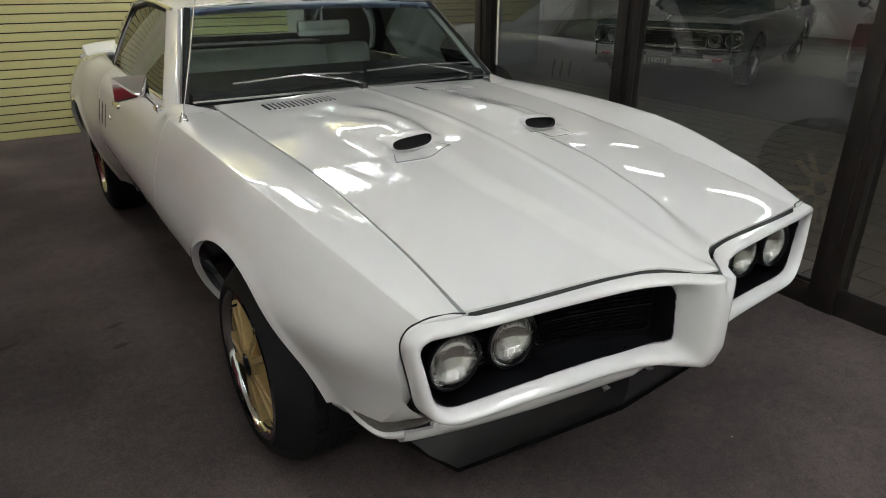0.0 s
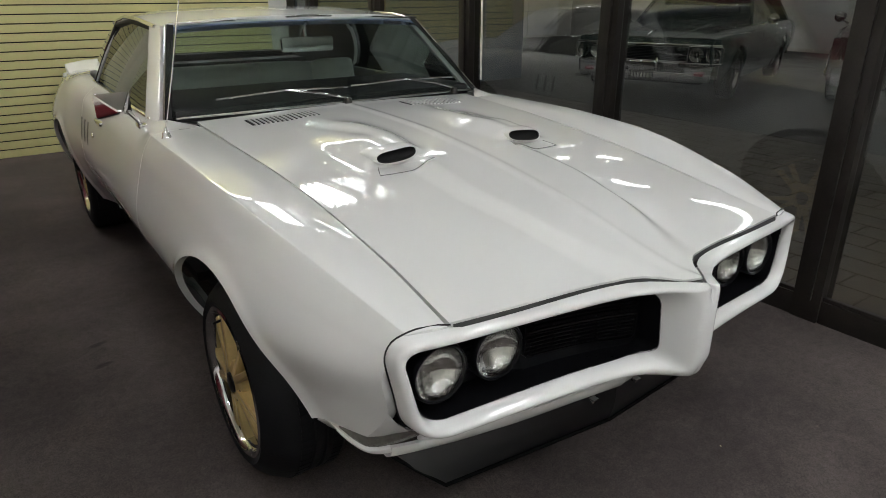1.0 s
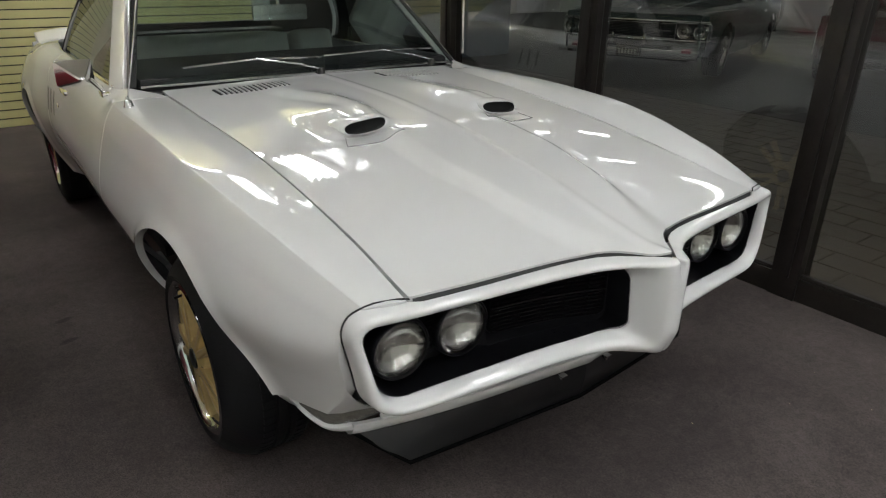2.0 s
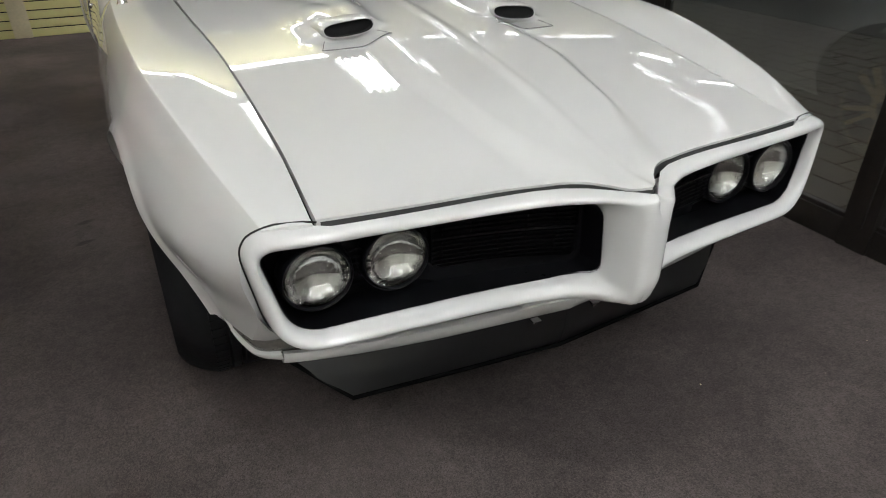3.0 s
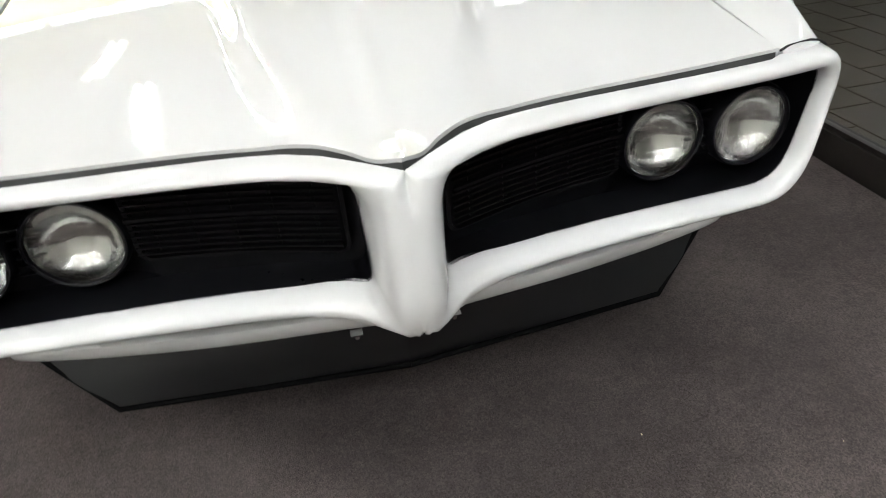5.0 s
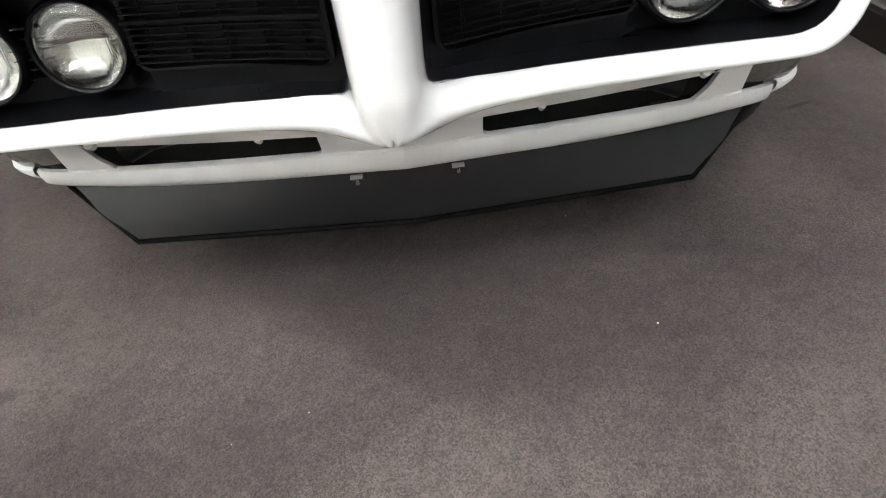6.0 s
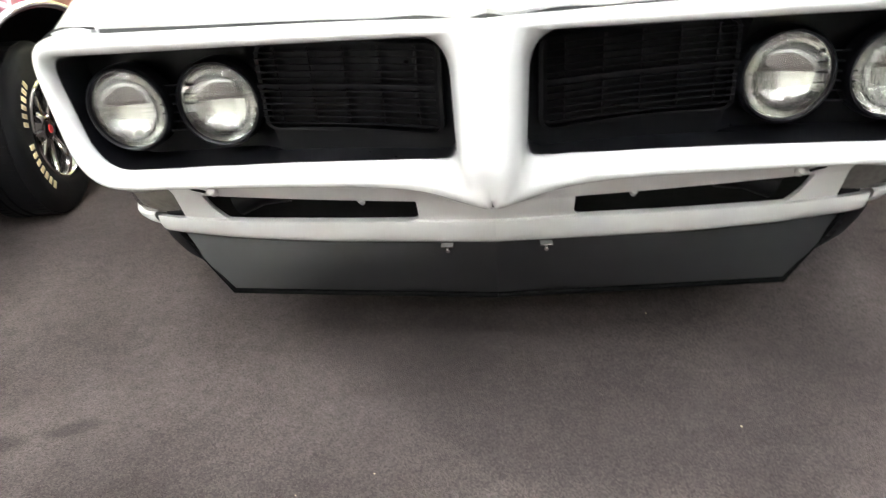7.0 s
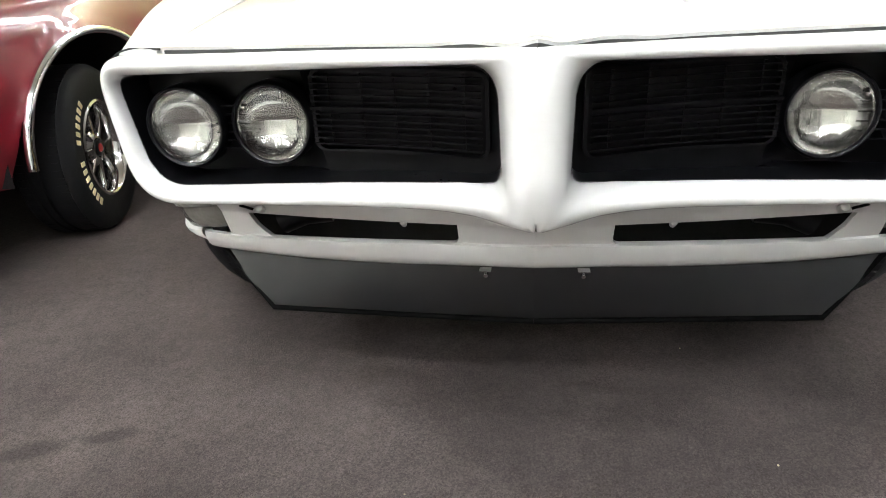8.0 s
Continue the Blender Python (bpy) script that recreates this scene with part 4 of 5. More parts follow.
# wheels
def wheel_unit(at, parent, radius, rim_r, width, spokes, spoke_mat, deep=.035, label="", pair=.16, thin=1.0, taper=0.0):
    """Wheel with its outer face towards +x of its own frame; at: pose."""
    w = new("wheel")
    w.parent = parent
    w.matrix_basis = at
    if label:
        w["label"] = label
    h = width
    tread = [(radius, -h + .035)]
    for c in (-.72, -.36, 0.0):
        a = -h / 2 + c * h / 2 * .8
        tread += [(radius, a - .007), (radius - .007, a - .004), (radius - .007, a + .004), (radius, a + .007)]
    tread += [(radius, -.035 - taper), (radius - .008, -.018 - taper * .9), (radius - .022, -.006 - taper * .65), (radius - .045, .002 - taper * .3), (rim_r + .02, .003), (rim_r + .004, -.004), (rim_r, -.012)]
    prof = [(rim_r, -h + .01), (rim_r + .03, -h - .002), (radius - .03, -h + .004), (radius - .008, -h + .018)] + tread
    tyre = part("tyre", lathe(prof, "x", 96, closed=True), RUBBER, w, "black rubber tyre", sharp=25)
    blocks = bmesh.new()
    for k in range(72):
        m = Matrix.Rotation(k * math.tau / 72, 4, "X")
        box(blocks, (-h + .03, -.0105, radius - .004), (-h + .062, .0105, radius + .001), 0, m)
        box(blocks, (-.062 - taper, -.0105, radius - .004), (-.03 - taper, .0105, radius + .001), 0, m)
    part("tread_block", blocks, RUBBER, w, smooth=False)["kind"] = "stuff"
    part("rim", lathe([(rim_r + .002, -.012), (rim_r + .004, -.002), (rim_r - .004, .002), (rim_r - .012, -.003), (rim_r - .018, -.02), (rim_r - .028, -deep - .012), (rim_r - .03, -deep - .05), (rim_r - .022, -h + .02), (rim_r - .004, -h + .01)], "x", 80), STEEL, w, "polished rim lip")
    for k in range(spokes):
        ang = (k // 2) * math.tau / (spokes / 2) + (pair if k % 2 else -pair)
        m = Matrix.Rotation(ang, 4, "X")
        secs = []
        for q, (r, wd, x) in enumerate(((.045, .019, -deep + .008), (.10, .0145, -deep + .004), (.17, .0125, -deep), (rim_r - .024, .017, -deep - .006))):
            wd *= thin
            lean = (.014 * (1 if k % 2 else -1) * (r / .2)) if thin == 1 else 0
            secs.append([(x - .03, lean - wd, r), (x - .004, lean - wd, r), (x, lean - wd * .6, r), (x, lean + wd * .6, r), (x - .004, lean + wd, r), (x - .03, lean + wd, r)])
        bm = grid(secs, True)
        part("spoke", move(bm, m), spoke_mat, w, sharp=35)
    part("hub", lathe([(.07, -deep - .05), (.066, -deep - .005), (.05, -deep + .006), (.036, -deep + .008)], "x", 40), spoke_mat, w)
    part("centre_cap", lathe([(.031, -deep + .006), (.029, -deep + .011), (.021, -deep + .014), (0, -deep + .015)], "x", 32), BLACK_TRIM, w, "dark centre cap")
    for k in range(5):
        m = Matrix.Rotation(k * math.tau / 5 + .3, 4, "X")
        part("lug_nut", move(lathe([(.009, -deep - .012), (.009, -deep + .002), (.006, -deep + .005), (0, -deep + .005)], "x", 6), m @ Matrix.Translation((0, 0, .055))), IRON, w)
    part("brake_disc", lathe([(.15, -deep - .075), (.15, -deep - .065), (.06, -deep - .065)], "x", 48), IRON, w, "dark brake disc")
    part("drum", lathe([(rim_r - .03, -h + .03), (0, -h + .035)], "x", 40), BLACK_VOID, w)
    part("valve_stem", tube([(-deep - .02, .02, rim_r - .04), (-deep + .02, .02, rim_r - .045)], .004, 8), BLACK_TRIM, w)
    return w


def facing(x, y, z, side, spin=0.0, steer=0.0):
    return Matrix.Translation((x, y, z)) @ Matrix.Rotation((0 if side > 0 else math.pi) + steer, 4, "Z") @ Matrix.Rotation(spin, 4, "X")


for s in (-1, 1):
    wheel_unit(facing(s * .872, .905, .314 - RIDE, s, .5), car, .314, .222, .235, 10, GOLD, .010, label="gold spoked wheel with polished lip", pair=.19, thin=.72, taper=.052)
    w = wheel_unit(facing(s * .890, 3.66, .325 - RIDE, s, 1.1), car, .325, .228, .27, 10, GOLD, .016, label="gold spoked wheel with polished lip")
    part("brake_caliper", box(bmesh.new(), (-.115, -.07, .09), (-.055, .07, .17), .015), CALIPER, w, "red brake caliper")

# ---- the red coupe beside it ----
def plain_car(name, label, paint, at, length, width, height, front_axle, wheelbase, arch_r, wheel_args, trim=True, face=True, wide=1.0, steer=0.0, mirrors=False):
    """A parked saloon or coupe: lofted body with wheel openings, greenhouse, bumpers, lamps and wheels."""
    ob = thing(name, label, "car")
    ob.matrix_basis = at
    hw = width / 2
    ys = (0, .10 * length, .2 * length, .36 * length, .6 * length, .8 * length, .97 * length)
    belt = height * .66
    lx = [smooth_keys(list(zip(ys, v))) for v in (
        (0, 0, 0, 0, 0, 0, 0),
        (hw * .5, hw * .55, hw * .58, hw * .6, hw * .6, hw * .6, hw * .55),
        (hw * .84, hw * .86, hw * .88, hw * .88, hw * .88, hw * .86, hw * .8),
        (hw * .84, hw * .94, hw * .975, hw * .97, hw * .97, hw * .975, hw * .9),
        (hw * .86, hw * .965, hw, hw, hw, hw, hw * .93),
        (hw * .85, hw * .95, hw * .98, hw * .98, hw * .98, hw * .97, hw * .9),
        (hw * .78, hw * .88, hw * .92, hw * .92, hw * .92, hw * .9, hw * .84))]
    lz = [smooth_keys(list(zip(ys, v))) for v in (
        (belt * .88, belt * .93, belt * .97, belt, belt, belt * 1.0, belt * .97),
        (belt * .88, belt * .93, belt * .97, belt, belt, belt * 1.0, belt * .97),
        (belt * .88, belt * .93, belt * .97, belt * .99, belt * .99, belt, belt * .97),
        (belt * .80, belt * .85, belt * .88, belt * .89, belt * .9, belt * .92, belt * .88),
        (.58, .60, .60, .58, .58, .6, .62),
        (.42, .42, .42, .42, .42, .42, .44),
        (.32, .28, .25, .23, .23, .26, .34))]
    arches = ((front_axle, .33, arch_r), (front_axle + wheelbase, .33, arch_r - .02))
    for s in (-1, 1):
        rows = []
        for y in span(0, .97 * length, int(length / .02)):
            xs, zs = [f(y) for f in lx], [f(y) for f in lz]
            row = []
            for k in range(55):
                u = 6 * k / 54
                x, z = spline(xs, u), spline(zs, u)
                for ya, za, ra in arches:
                    d = math.hypot((y - ya) / wide, z - za) - ra
                    if u > 2.4:
                        x += .012 * math.exp(-(max(d, 0) / .03) ** 2)
                row.append((x, y, z))
            rows.append(row)
        bm = grid(rows)
        for ya, za, ra in arches:
            gone = [f for f in bm.faces if math.hypot((f.calc_center_median().y - ya) / wide, f.calc_center_median().z - za) < ra and f.calc_center_median().x > .4 * hw]
            ring = {v for f in gone for v in f.verts}
            bmesh.ops.delete(bm, geom=gone, context="FACES")
            for v in ring:
                if v.is_valid:
                    d = math.hypot((v.co.y - ya) / wide, v.co.z - za)
                    if d > 1e-4 and abs(d - ra) < .035:
                        v.co.y, v.co.z = ya + (v.co.y - ya) * ra / d, za + (v.co.z - za) * ra / d
        bmesh.ops.delete(bm, geom=[v for v in bm.verts if not v.link_faces], context="VERTS")
        rim(bm, .03, lambda c: Vector((-1, 0, 0)))
        if s < 0:
            mirrored(bm)
        part("body_side", bm, paint, ob, sharp=35)
        for ya, za, ra in arches:
            if trim:
                x = hw * .985 + .003
                part("arch_trim", tube([(s * (x + .006), ya + ra * wide * math.cos(t), za + ra * math.sin(t)) for t in span(0.02, math.pi - .02, 40)], .015, 10), CHROME, ob, "chrome wheel-arch moulding")
            arc = [(s * hw * .5, ya + (ra + .02) * wide * math.cos(t), za + (ra + .02) * math.sin(t)) for t in span(-.1, math.pi + .1, 24)]
            part("wheel_liner", grid([arc, [(s * hw * .93, p[1], p[2]) for p in arc]]), BLACK_VOID, ob)
            wheel_unit(facing(s * (hw - (.05 if steer else .03)), ya, za - (.33 - wheel_args[0]), s, .4, steer if ya == front_axle else 0), ob, *wheel_args)
    def nose_y(x):
        return -.01 + .05 * (x / hw) ** 2

    split = .735 if face else .34
    part("nose", rim(grid([[(x, nose_y(x), z) for x in span(-hw * .93, hw * .93, 21)] for z in span(split, belt * .87, 8)]), .05, lambda c: Vector((0, 1, 0))), paint, ob)
    if face:
        part("grille_panel", rim(grid([[(x, nose_y(x) + .012, z) for x in span(-hw * .93, hw * .93, 21)] for z in span(.34, .735, 8)]), .03, lambda c: Vector((0, 1, 0))), BLACK_TRIM, ob)
    boxed("underbody", (-hw * .7, .15, .24), (hw * .7, length * .95, .34), BLACK_VOID, ob)
    for y, nm in ((-.07, "front_bumper"), (length * .965, "rear_bumper")):
        rows = [[(x, y + dy + (.05 * (x / hw) ** 2 if y < 1 else -.05 * (x / hw) ** 2), z) for x in span(-hw * .87, hw * .87, 25)] for dy, z in ((.07, .275), (.03, .285), (.012, .31), (.004, .38), (-.004, .455), (-.024, .475), (-.028, .490), (-.01, .500), (.06, .505))]
        part(nm, grid(rows), CHROME, ob, "chrome bumper")
    # greenhouse
    yb0, yt0, yt1, yb1 = .36 * length, .46 * length, .66 * length, .79 * length
    w0, w1 = hw * .84, hw * .68
    g = grid([[(a * (w0 + (w1 - w0) * q), yb0 + (yt0 - yb0) * q - .05 * (1 - a * a), belt - .01 + (height - .03 - belt) * q) for a in span(-1, 1, 15)] for q in span(0, 1, 8)])
    part("windshield", rim(g, .006, lambda c: Vector((0, 1, 0))), GLASS, ob).visible_shadow = False
    g = grid([[(a * (w0 + (w1 - w0) * q), yb1 + (yt1 - yb1) * q, belt - .01 + (height - .03 - belt) * q) for a in span(-1, 1, 15)] for q in span(0, 1, 8)])
    part("rear_window", rim(g, .006, lambda c: Vector((0, -1, 0))), GLASS, ob).visible_shadow = False
    r = grid([[(a * (w1 + .02), yt0 - .04 + (yt1 - yt0 + .08) * q, height - .03 + .04 * math.sin(math.pi * q) - .035 * abs(a) ** 3) for a in span(-1, 1, 21)] for q in span(0, 1, 14)])
    part("roof", rim(r, .04, lambda c: Vector((0, 0, -1))), paint, ob)
    for s in (-1, 1):
        strip("front_pillar", (s * w0, yb0, belt - .02), (s * w1, yt0, height - .04), .05, .04, paint, ob)
        strip("rear_pillar", (s * w0, yb1, belt - .02), (s * w1, yt1, height - .04), .22, .05, paint, ob)
        g = grid([[(s * (w0 + (w1 - w0) * q), yb0 + .08 + (yt0 - yb0) * q + (yb1 - .2 - yb0 - .08 + (yt1 - yb1 - yt0 + yb0 + .02) * q) * k, belt - .01 + (height - .04 - belt) * q) for k in span(0, 1, 8)] for q in span(0, 1, 4)])
        part("side_window", rim(g, .005, lambda c: Vector((-1 if c.x > 0 else 1, 0, 0))), GLASS, ob).visible_shadow = False
    part("seat", box(bmesh.new(), (-w0 * .8, length * .53, .4), (w0 * .8, length * .57, belt + .12), .04), DASH, ob)
    if face:
        for s in (-1, 1):
            for x in (.66, .86):
                at_lamp = Matrix.Translation((s * x, nose_y(x) - .012, .615))
                lamp = part("headlamp", move(lathe([(.076, .004), (.079, -.010), (.086, -.012), (.090, .000), (.090, .026)], "y", 32), at_lamp), CHROME, ob, "round headlamp in a chrome ring")
                part("reflector", move(lathe([(.077, .002), (.066, .014), (.040, .024), (.016, .028), (.014, .010), (0, .008)], "y", 28), at_lamp), SILVERED, lamp)
                part("lens", move(lathe([(0, -.020), (.03, -.017), (.055, -.009), (.077, .001), (.074, .003), (.053, -.006), (.03, -.014), (0, -.017)], "y", 28), at_lamp), LENS, lamp)
            loop = rounded([(.555, .715, .02), (.972, .715, .03), (.972, .512, .03), (.555, .512, .02)], 6, 8)
            part("lamp_frame", tube([(s * p.x, nose_y(p.x) - .012, p.y) for p in loop + loop[:1]], .0065, 8), CHROME, ob, "chrome frame round the lamp pair")
            part("bumper_guard", box(bmesh.new(), (s * .21 - .018, -.125, .44), (s * .21 + .018, -.075, .575), .015), CHROME, ob, "upright chrome bumper guard")
            part("parking_lamp", box(bmesh.new(), (s * .73 - .056, -.070, .365), (s * .73 + .056, -.030, .402), .008), RED_PAINT, ob, "red lamp in the bumper")
            # Black box proud of the bumper, coloured as the dark of an air slot.
            part("bumper_slot_dark", box(bmesh.new(), (s * .36 - .19, -.078, .395), (s * .36 + .19, -.055, .445), .01), BLACK_VOID, ob, "black box painting the dark of an air slot in the bumper")
            part("bumper_strip", tube([(s * x, -.082 + .05 * (x / hw) ** 2, .388) for x in span(.16, .56, 8)], .006, 8), CHROME, ob)
        for k in range(10):
            z = .528 + .175 * k / 9
            thick = .0055 if k in (0, 9) else .0026
            part("grille_bar", tube([(x, nose_y(x) - .012, z) for x in span(-.545, .545, 9)], thick, 6), STEEL if k in (0, 9) else IRON, ob)
        for z, thick in ((.732, .013), (.512, .008)):
            part("grille_surround", tube([(x, nose_y(x) - .012, z) for x in span(-hw * .95, hw * .95, 21)], thick, 10), CHROME, ob)
        part("grille_badge", tube([(.28 + .22 * k / 40, nose_y(.4) - .022, .612 + .016 * math.sin(k * 1.1) * (1.2 - k / 60)) for k in range(41)], .0045, 6), CHROME, ob, "looping chrome badge")
        plate = part("number_plate", box(bmesh.new(), (-.155, -.098, .285), (.155, -.088, .405), .006), IRON, ob, "dark plate with plain marks")
        for k in range(6):
            part("plate_mark", box(bmesh.new(), (-.118 + .042 * k, -.1005, .315), (-.094 + .042 * k, -.097, .372), .001), STEEL, plate)
        part("hood_spear", strip_mesh((0, .04, belt * .885), (0, .22, belt * .945), .022, .02, .006), CHROME, ob, "chrome spear on the hood")
        for s in (-1, 1):
            rows = [[(s * (.36 + .02 * math.cos(a)) + s * .05 * q / 9, .10 + .15 * q, belt * (.90 + .11 * min(1, q / 9)) - .012 + .014 * math.sin(a)) for a in span(0, math.pi, 7)] for q in range(10)]
            part("hood_rib", grid(rows), paint, ob)
            strip("wiper", (s * .10, .335 * length, belt + .03), (s * .10 + .46, .365 * length, belt + .10), .014, .012, BLACK_TRIM, ob)
        part("steering_wheel", move(lathe([(.178 + .012 * math.cos(a), .012 * math.sin(a)) for a in span(0, 2 * math.pi, 9)], "y", 28), Matrix.Translation((.36, .47 * length, belt + .02))), BLACK_TRIM, ob)
    for s in (-1, 1) if mirrors else ():
        mirror = part("door_mirror", move(lathe([(0, -.11), (.04, -.10), (.062, -.07), (.074, 0), (.076, .065), (.068, .07), (0, .064)], "y", 24), Matrix.Translation((s * (hw + .09), .385 * length, belt + .06))), CHROME, ob, "round chrome door mirror")
        part("mirror_stalk", strip_mesh((s * (hw + .08), .385 * length, belt + .05), (s * (hw - .03), .385 * length, belt - .03), .022, .03, .006), CHROME, mirror)
        part("door_seam", tube([(s * (hw * .985 + .004), .40 * length, .30 + (belt * .56) * k / 5) for k in range(6)], .003, 6), SEAL, ob)
        part("door_handle", box(bmesh.new(), (s * (hw * .985 + .012) - .012, .56 * length, belt * .80), (s * (hw * .985 + .012) + .012, .585 * length, belt * .825), .006), CHROME, ob)
        part("fender_strip", tube([(s * (hw * (.86 + .13 * min(1, k / 6)) + .002), .06 + .17 * k, belt * .905 + .012 * min(1, k / 8)) for k in range(12)], .004, 8), CHROME, ob)
    return ob


red = plain_car("red_coupe", "dark red coupe with chrome wheel-arch mouldings parked alongside", RED_PAINT,
                Matrix.Translation((-2.400, .41, 0)) @ Matrix.Rotation(radians(2.5), 4, "Z"), 4.75, 1.86, 1.32, .90, 2.75, .382,
                (.300, .172, .21, 8, STEEL, .038, "steel spoked wheel with polished lip", math.pi / 8, .45), face=False, wide=1.2, steer=.17)
# raised tyre lettering as plain marks
SPIN = -.55
mark = None
for w in [o for o in red.children if o.name.startswith("wheel") and "liner" not in o.name]:
    part("cap_badge", lathe([(.016, -.024), (.014, -.0205), (0, -.020)], "x", 20), CALIPER, w, "small red cap badge")
for w in [o for o in red.children if o.name.startswith("wheel") and "liner" not in o.name and o.location.x > 0 and o.location.y < 2]:
    for base, count in ((.80, 6), (1.75, 7)):
        for k in range(count):
            if mark is None:
                q = part("sidewall_mark", box(bmesh.new(), (.001, -.0080, .210), (.0055, .0080, .236), .002), CREAM, w, "raised cream sidewall mark")
                mark = q.data
            else:
                q = new("sidewall_mark", mark)
                q.parent = w
            q.rotation_euler = (base + k * .125 + SPIN, 0, 0)

green = plain_car("dark_green_saloon", "dark green saloon with chrome bumper and grille on the paved floor", GREEN_PAINT,
                  Matrix.Translation((5.935, 4.99, 0)) @ Matrix.Rotation(radians(-70.5), 4, "Z"), 5.4, 2.0, 1.40, .85, 3.02, .37,
                  (.335, .19, .2, 6, STEEL, .02, "wheel with steel rim"), trim=False, mirrors=True)

maroon = plain_car("maroon_saloon", "dark maroon saloon with chrome mirrors parked in the hall", MAROON_PAINT,
                   Matrix.Translation((7.6, 2.45, 0)) @ Matrix.Rotation(radians(-70), 4, "Z"), 5.0, 1.95, 1.45, .85, 2.9, .38,
                   (.335, .19, .2, 6, STEEL, .02, "wheel with steel rim"), trim=True, face=False, mirrors=True)

# ---- ceiling lamps ----
def ceiling_lamp(x, y, z, length, tubes, turn=0.0, group="fluorescent ceiling lamps"):
    ob = thing("fluorescent_lamp", "white fluorescent ceiling lamp with bare tubes, lit", "lamp", group)
    ob.matrix_basis = Matrix.Translation((x, y, z)) @ Matrix.Rotation(radians(turn), 4, "Z")
    w = .09 * tubes
    part("housing", box(bmesh.new(), (-w / 2 - .03, -length / 2, -.03), (w / 2 + .03, length / 2, .02), .008), ENAMEL, ob)
    for k in range(tubes):
        cx = (k - (tubes - 1) / 2) * .09
        part("tube", tube([(cx, -length / 2 + .04, -.058), (cx, length / 2 - .04, -.058)], .019, 12), TUBE, ob, "glowing fluorescent tube")
        for e in (-1, 1):
            part("socket", box(bmesh.new(), (cx - .02, e * (length / 2 - .03) - .012, -.085), (cx + .02, e * (length / 2 - .03) + .012, -.03), .004), ENAMEL, ob)
    return ob


# Unseen, added: y -4.2 row to brighten the south wall, (-1.75, 4.45) the floor.
ROOM_LAMPS = [(-.8, -2.5, 4, 0), (.9, -2.5, 4, 0), (-2.6, -2.3, 4, 0), (-.8, -4.2, 4, 0), (.9, -4.2, 3, 0), (-2.6, -4.2, 4, 0), (-.75, -.9, 4, 0), (.75, -.9, 3, 0), (-2.7, -.6, 2, 0), (-1.3, 2.9, 2, 0), (-1.75, 4.45, 2, 0), (1.32, 4.90, 4, 0)]
for x, y, n, turn in ROOM_LAMPS:
    ceiling_lamp(x, y, CEIL_Z - .02, 1.22, n, turn)
for x in (-3.1, -1.87, -.64, .59):
    ceiling_lamp(x, 5.80, CEIL_Z - .02, 1.22, 2, 90, "lamps along the slatwall")

# ---- glazed partition ----
partition = thing("window_1", "floor-to-ceiling shop glazing in dark bronze frames", "window", kind="structure")
POSTS = [.446 + 1.281 * k for k in range(-3, 5)]
for y in POSTS:
    post = part("post", box(bmesh.new(), (GLASS_X - .03, y - .06, 0), (GLASS_X + .08, y + .06, CEIL_Z), .004), BRONZE, partition)
    part("post_rib", box(bmesh.new(), (GLASS_X - .045, y - .022, .1), (GLASS_X - .03, y + .022, CEIL_Z - .05), .003), BRONZE, post)
ends = [FRONT_Y, *POSTS, BACK_Y]
for a, b in zip(ends, ends[1:]):
    lo, hi = a + .06, b - .06
    part("sill_rail", box(bmesh.new(), (GLASS_X - .02, lo, 0), (GLASS_X + .06, hi, .105), .004), BRONZE, partition)
    part("head_rail", box(bmesh.new(), (GLASS_X - .02, lo, CEIL_Z - .12), (GLASS_X + .06, hi, CEIL_Z), .004), BRONZE, partition)
    part("glazing_bead", box(bmesh.new(), (GLASS_X - .012, lo, .105), (GLASS_X + .012, hi, .122), .003), BRONZE, partition)
    pane = part("pane", box(bmesh.new(), (GLASS_X + .014, lo - .01, .10), (GLASS_X + .022, hi + .01, CEIL_Z - .11)), PANE, partition, "clear shop glass", smooth=False)
    pane.visible_shadow = False

part("edge_strip", box(bmesh.new(), (GLASS_X - .004, 2.84, .80), (GLASS_X + .004, 2.853, CEIL_Z - .12), .002), PLASTER, partition, "pale vertical edge strip on the glass")

# ---- the hall beyond the glass ----
HX, HY0, HY1, HZ = 15.0, -6.0, 15.3, 7.0
hall_floor = boxed("hall_floor", (GLASS_X + .062, HY0, -.12), (HX, HY1, -.004), GROUT, bevel=0)
tagged(hall_floor, "brown paved hall floor", "floor", kind="structure")
hall_slab = boxed("hall_floor_slab", (5.195, HY0, -.02), (HX, HY1, 0), CONCRETE, bevel=0)
tagged(hall_slab, "polished grey concrete hall floor", "floor", kind="structure")
hall_ceiling = boxed("hall_ceiling", (GLASS_X + .062, HY0, HZ), (HX, HY1, HZ + .1), CEILING, bevel=0)
tagged(hall_ceiling, "off-white hall ceiling", "ceiling", kind="structure")
for nm, lo, hi in (("wall_hall_east", (HX, HY0, 0), (HX + .15, HY1, HZ)), ("wall_hall_north", (GLASS_X + .07, HY1, 0), (HX, HY1 + .15, HZ)), ("wall_hall_south", (GLASS_X + .07, HY0 - .15, 0), (HX, HY0, HZ))):
    tagged(boxed(nm, lo, hi, PLASTER, bevel=0), "white painted hall wall", "wall", kind="structure")
# Added board: stands in for the blue-grey reflection in the glazing.
side_wall = tagged(boxed("hall_reflection_board", (GLASS_X + .085, 7.75, 0), (6.26, 7.87, 3.0), REFLECTION_BLUE, bevel=0), "blue-grey board standing in for a reflection in the shop glass", "wall", kind="structure")
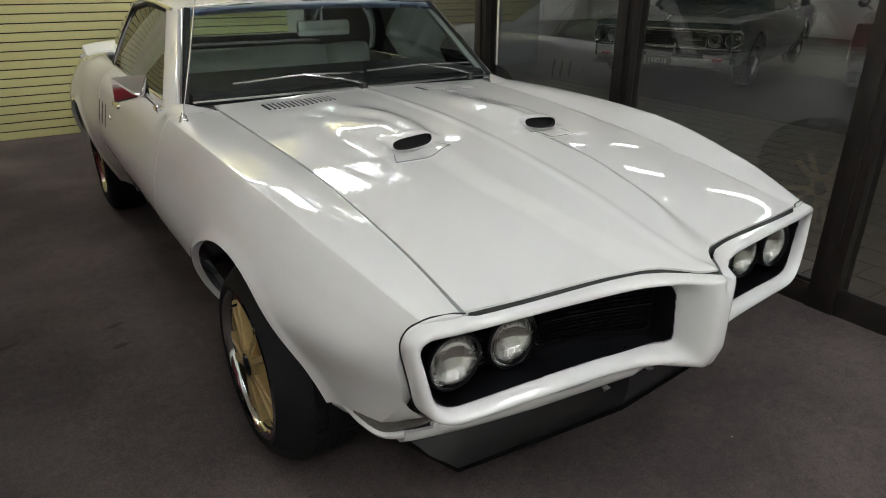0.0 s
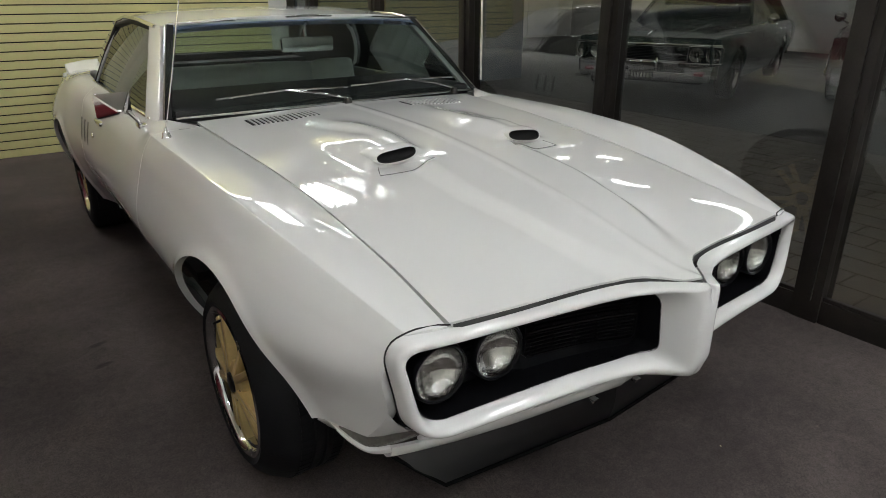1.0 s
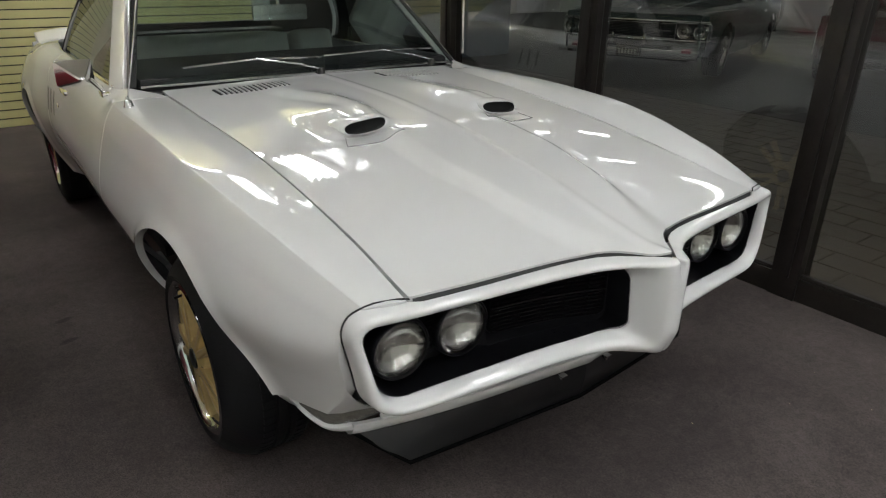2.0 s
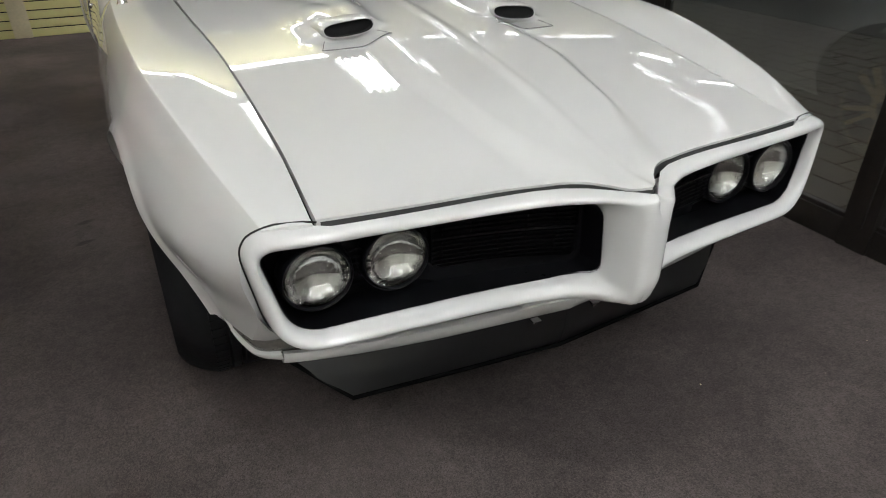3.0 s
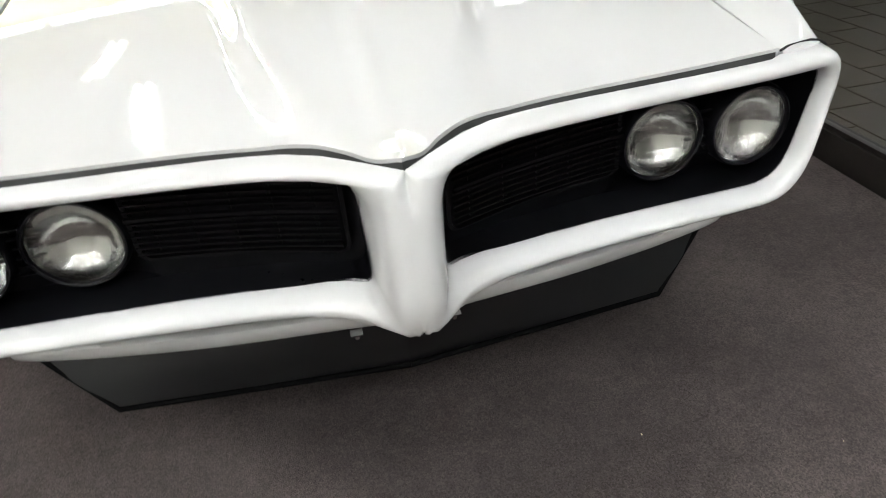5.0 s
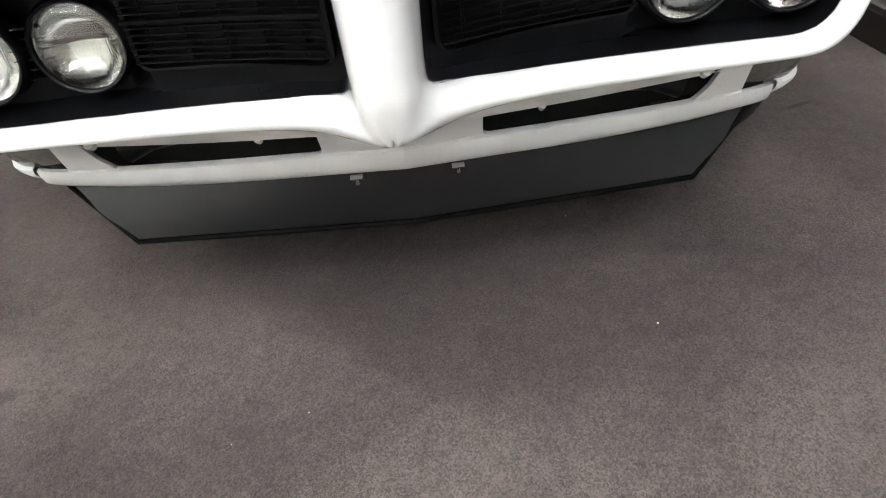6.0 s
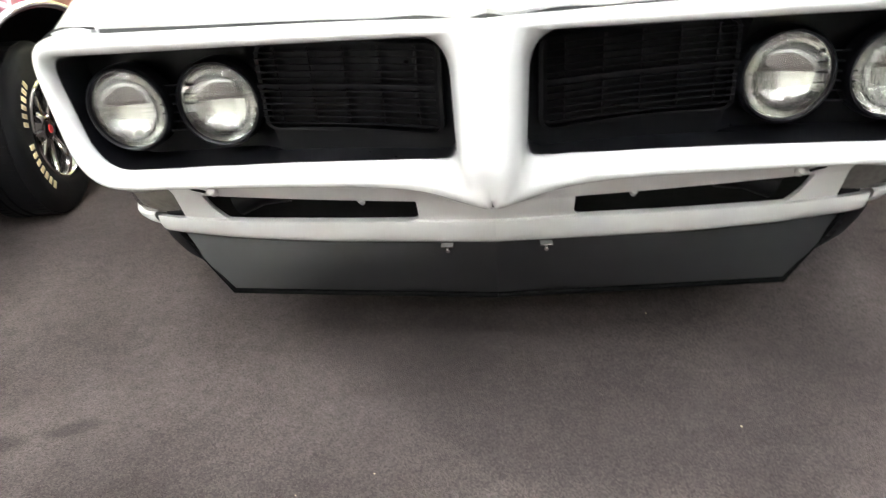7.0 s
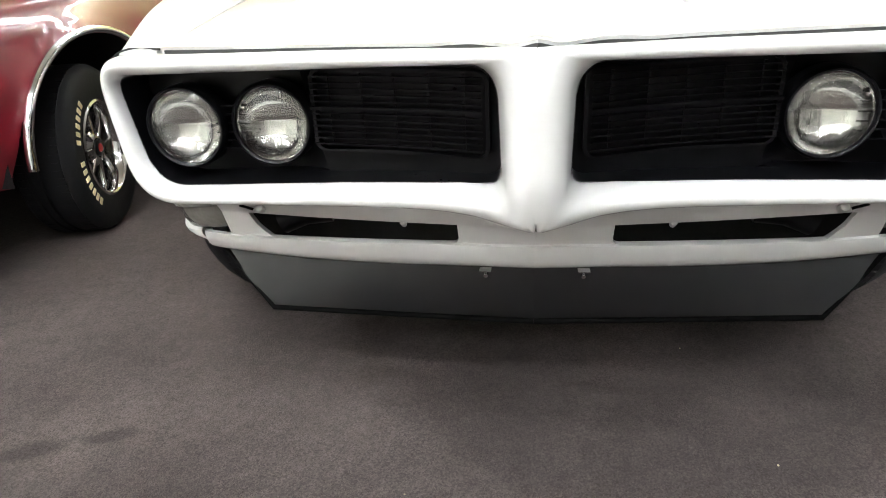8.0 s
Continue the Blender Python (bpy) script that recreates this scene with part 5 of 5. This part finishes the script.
for k in range(8):
    boxed("wall_panel", (HX - .02, 1.9 + 1.22 * k, .08), (HX - .002, 3.105 + 1.22 * k, 2.6), ENAMEL if k % 3 else PLASTER, bpy.data.objects["wall_hall_east"], bevel=.004)
for k in range(4):
    boxed("wall_panel", (9.2 + 1.3 * k, HY1 - .02, .05), (10.48 + 1.3 * k, HY1 - .002, 2.5), ENAMEL, bpy.data.objects["wall_hall_north"], bevel=.004)
tagged(boxed("wall_header", (GLASS_X + .0, HY0, CEIL_Z + .101), (GLASS_X + .06, HY1, HZ), PLASTER, bevel=0), "plain wall above the glazing", "wall", kind="structure")
for x, y in ((12.1, 8.2), (12.6, 5.6), (13.6, 10.5), (11.9, 10.6), (10.5, 3.0), (8.0, 12.5)):
    ceiling_lamp(x, y, HZ - .02, 1.22, 3, 60, "hall lamps")

boxed("upright_board", (-1.575, BACK_Y - .022, 0), (-1.435, BACK_Y - .002, CEIL_Z - .01), TAN, wall_north, "tan upright board", bevel=.003)
boxed("wall_jamb", (1.312, BACK_Y - .006, 0), (GLASS_X - .047, BACK_Y + .011, CEIL_Z), PLASTER, wall_north, bevel=.003)
# pavers near the glass, laid in a running bond
me = None
n = 0
rest = []
for i in range(60):
    for k in range(60):
        x = GLASS_X + .07 + .105 + i * .21
        y = HY0 + .3 + k * .32 + (.16 if i % 2 else 0)
        if y > HY1 - .2 or x > 5.2:
            continue
        if i < 14 and -.2 < y < 6.3:
            if me is None:
                bm = box(bmesh.new(), (-.101, -.156, -.012), (.101, .156, 0), .003)
                p = part("paver", bm, PAVER, hall_floor, smooth=False)
                me = p.data
            else:
                p = new("paver", me)
                p.parent = hall_floor
            p.location = (x, y, 0)
            n += 1
        else:
            rest.append((x, y))
verts, faces = [], []
for x, y in rest:
    b = len(verts)
    verts += [(x - .101, y - .156, -.001), (x + .101, y - .156, -.001), (x + .101, y + .156, -.001), (x - .101, y + .156, -.001),
              (x - .101, y - .156, -.012), (x + .101, y - .156, -.012), (x + .101, y + .156, -.012), (x - .101, y + .156, -.012)]
    faces += [(b, b + 1, b + 2, b + 3), (b, b + 4, b + 5, b + 1), (b + 1, b + 5, b + 6, b + 2), (b + 2, b + 6, b + 7, b + 3), (b + 3, b + 7, b + 4, b)]
me2 = bpy.data.meshes.new("paving")
me2.from_pydata(verts, [], faces)
me2.materials.append(PAVER)
paving = new("paver_field", me2)
paving.parent = hall_floor
paving["kind"] = "stuff"

# ---- slatwall boards ----
me = {}
for k in range(47):
    z = -.0055 + .0745 * k
    z0, z1 = max(0, z + .005), min(CEIL_Z, z + .0745 - .005)
    for x0, x1 in ((LEFT_X + .002, 1.31),):
        key = (round(z1 - z0, 4), round(x1 - x0, 3))
        if key not in me:
            bm = box(bmesh.new(), (0, 0, 0), (x1 - x0, .014, z1 - z0), .0025)
            p = part("slat_board", bm, SLAT, wall_north, smooth=False)
            me[key] = p.data
        else:
            p = new("slat_board", me[key])
            p.parent = wall_north
        p.location = (x0, BACK_Y, z0)
me = {}
for k in range(47):
    z = -.0055 + .0745 * k
    z0, z1 = max(0, z + .005), min(CEIL_Z, z + .0745 - .005)
    key = round(z1 - z0, 4)
    if key not in me:
        p = part("slat_board", box(bmesh.new(), (0, 0, 0), (.014, BACK_Y - 3.02, z1 - z0), .0025), SLAT, wall_west, smooth=False)
        me[key] = p.data
    else:
        p = new("slat_board", me[key])
        p.parent = wall_west
    p.location = (LEFT_X - .012, 3.0, z0)
tagged(boxed("wall_west_front", (LEFT_X - .012, FRONT_Y, 0), (LEFT_X, 2.996, CEIL_Z), PLASTER, bevel=0), "off-white painted wall", "wall", kind="structure")
part("corner_board", box(bmesh.new(), (LEFT_X, 4.1, 0), (LEFT_X + .03, 4.4, CEIL_Z), .003), PLYWOOD, wall_west, "tan vertical board")

# crumbs on the carpet
bm = bmesh.new()
rng = random.Random(4)
for k in range(16):
    x, y, r = rng.uniform(-1.2, 1.2), rng.uniform(-.6, .15), rng.uniform(.0008, .0018)
    if k < 3:
        x, y, r = ((-.22, .01), (.43, .13), (.34, .52))[k] + (.0022,)
    bmesh.ops.create_icosphere(bm, subdivisions=1, radius=r, matrix=Matrix.Translation((x, y, r * .6)) @ Matrix.Diagonal((1, rng.uniform(.5, 1.6), .5, 1)))
tagged(part("carpet_crumbs", bm, PLYWOOD), "tiny pale crumbs scattered on the carpet", "crumbs", kind="stuff")
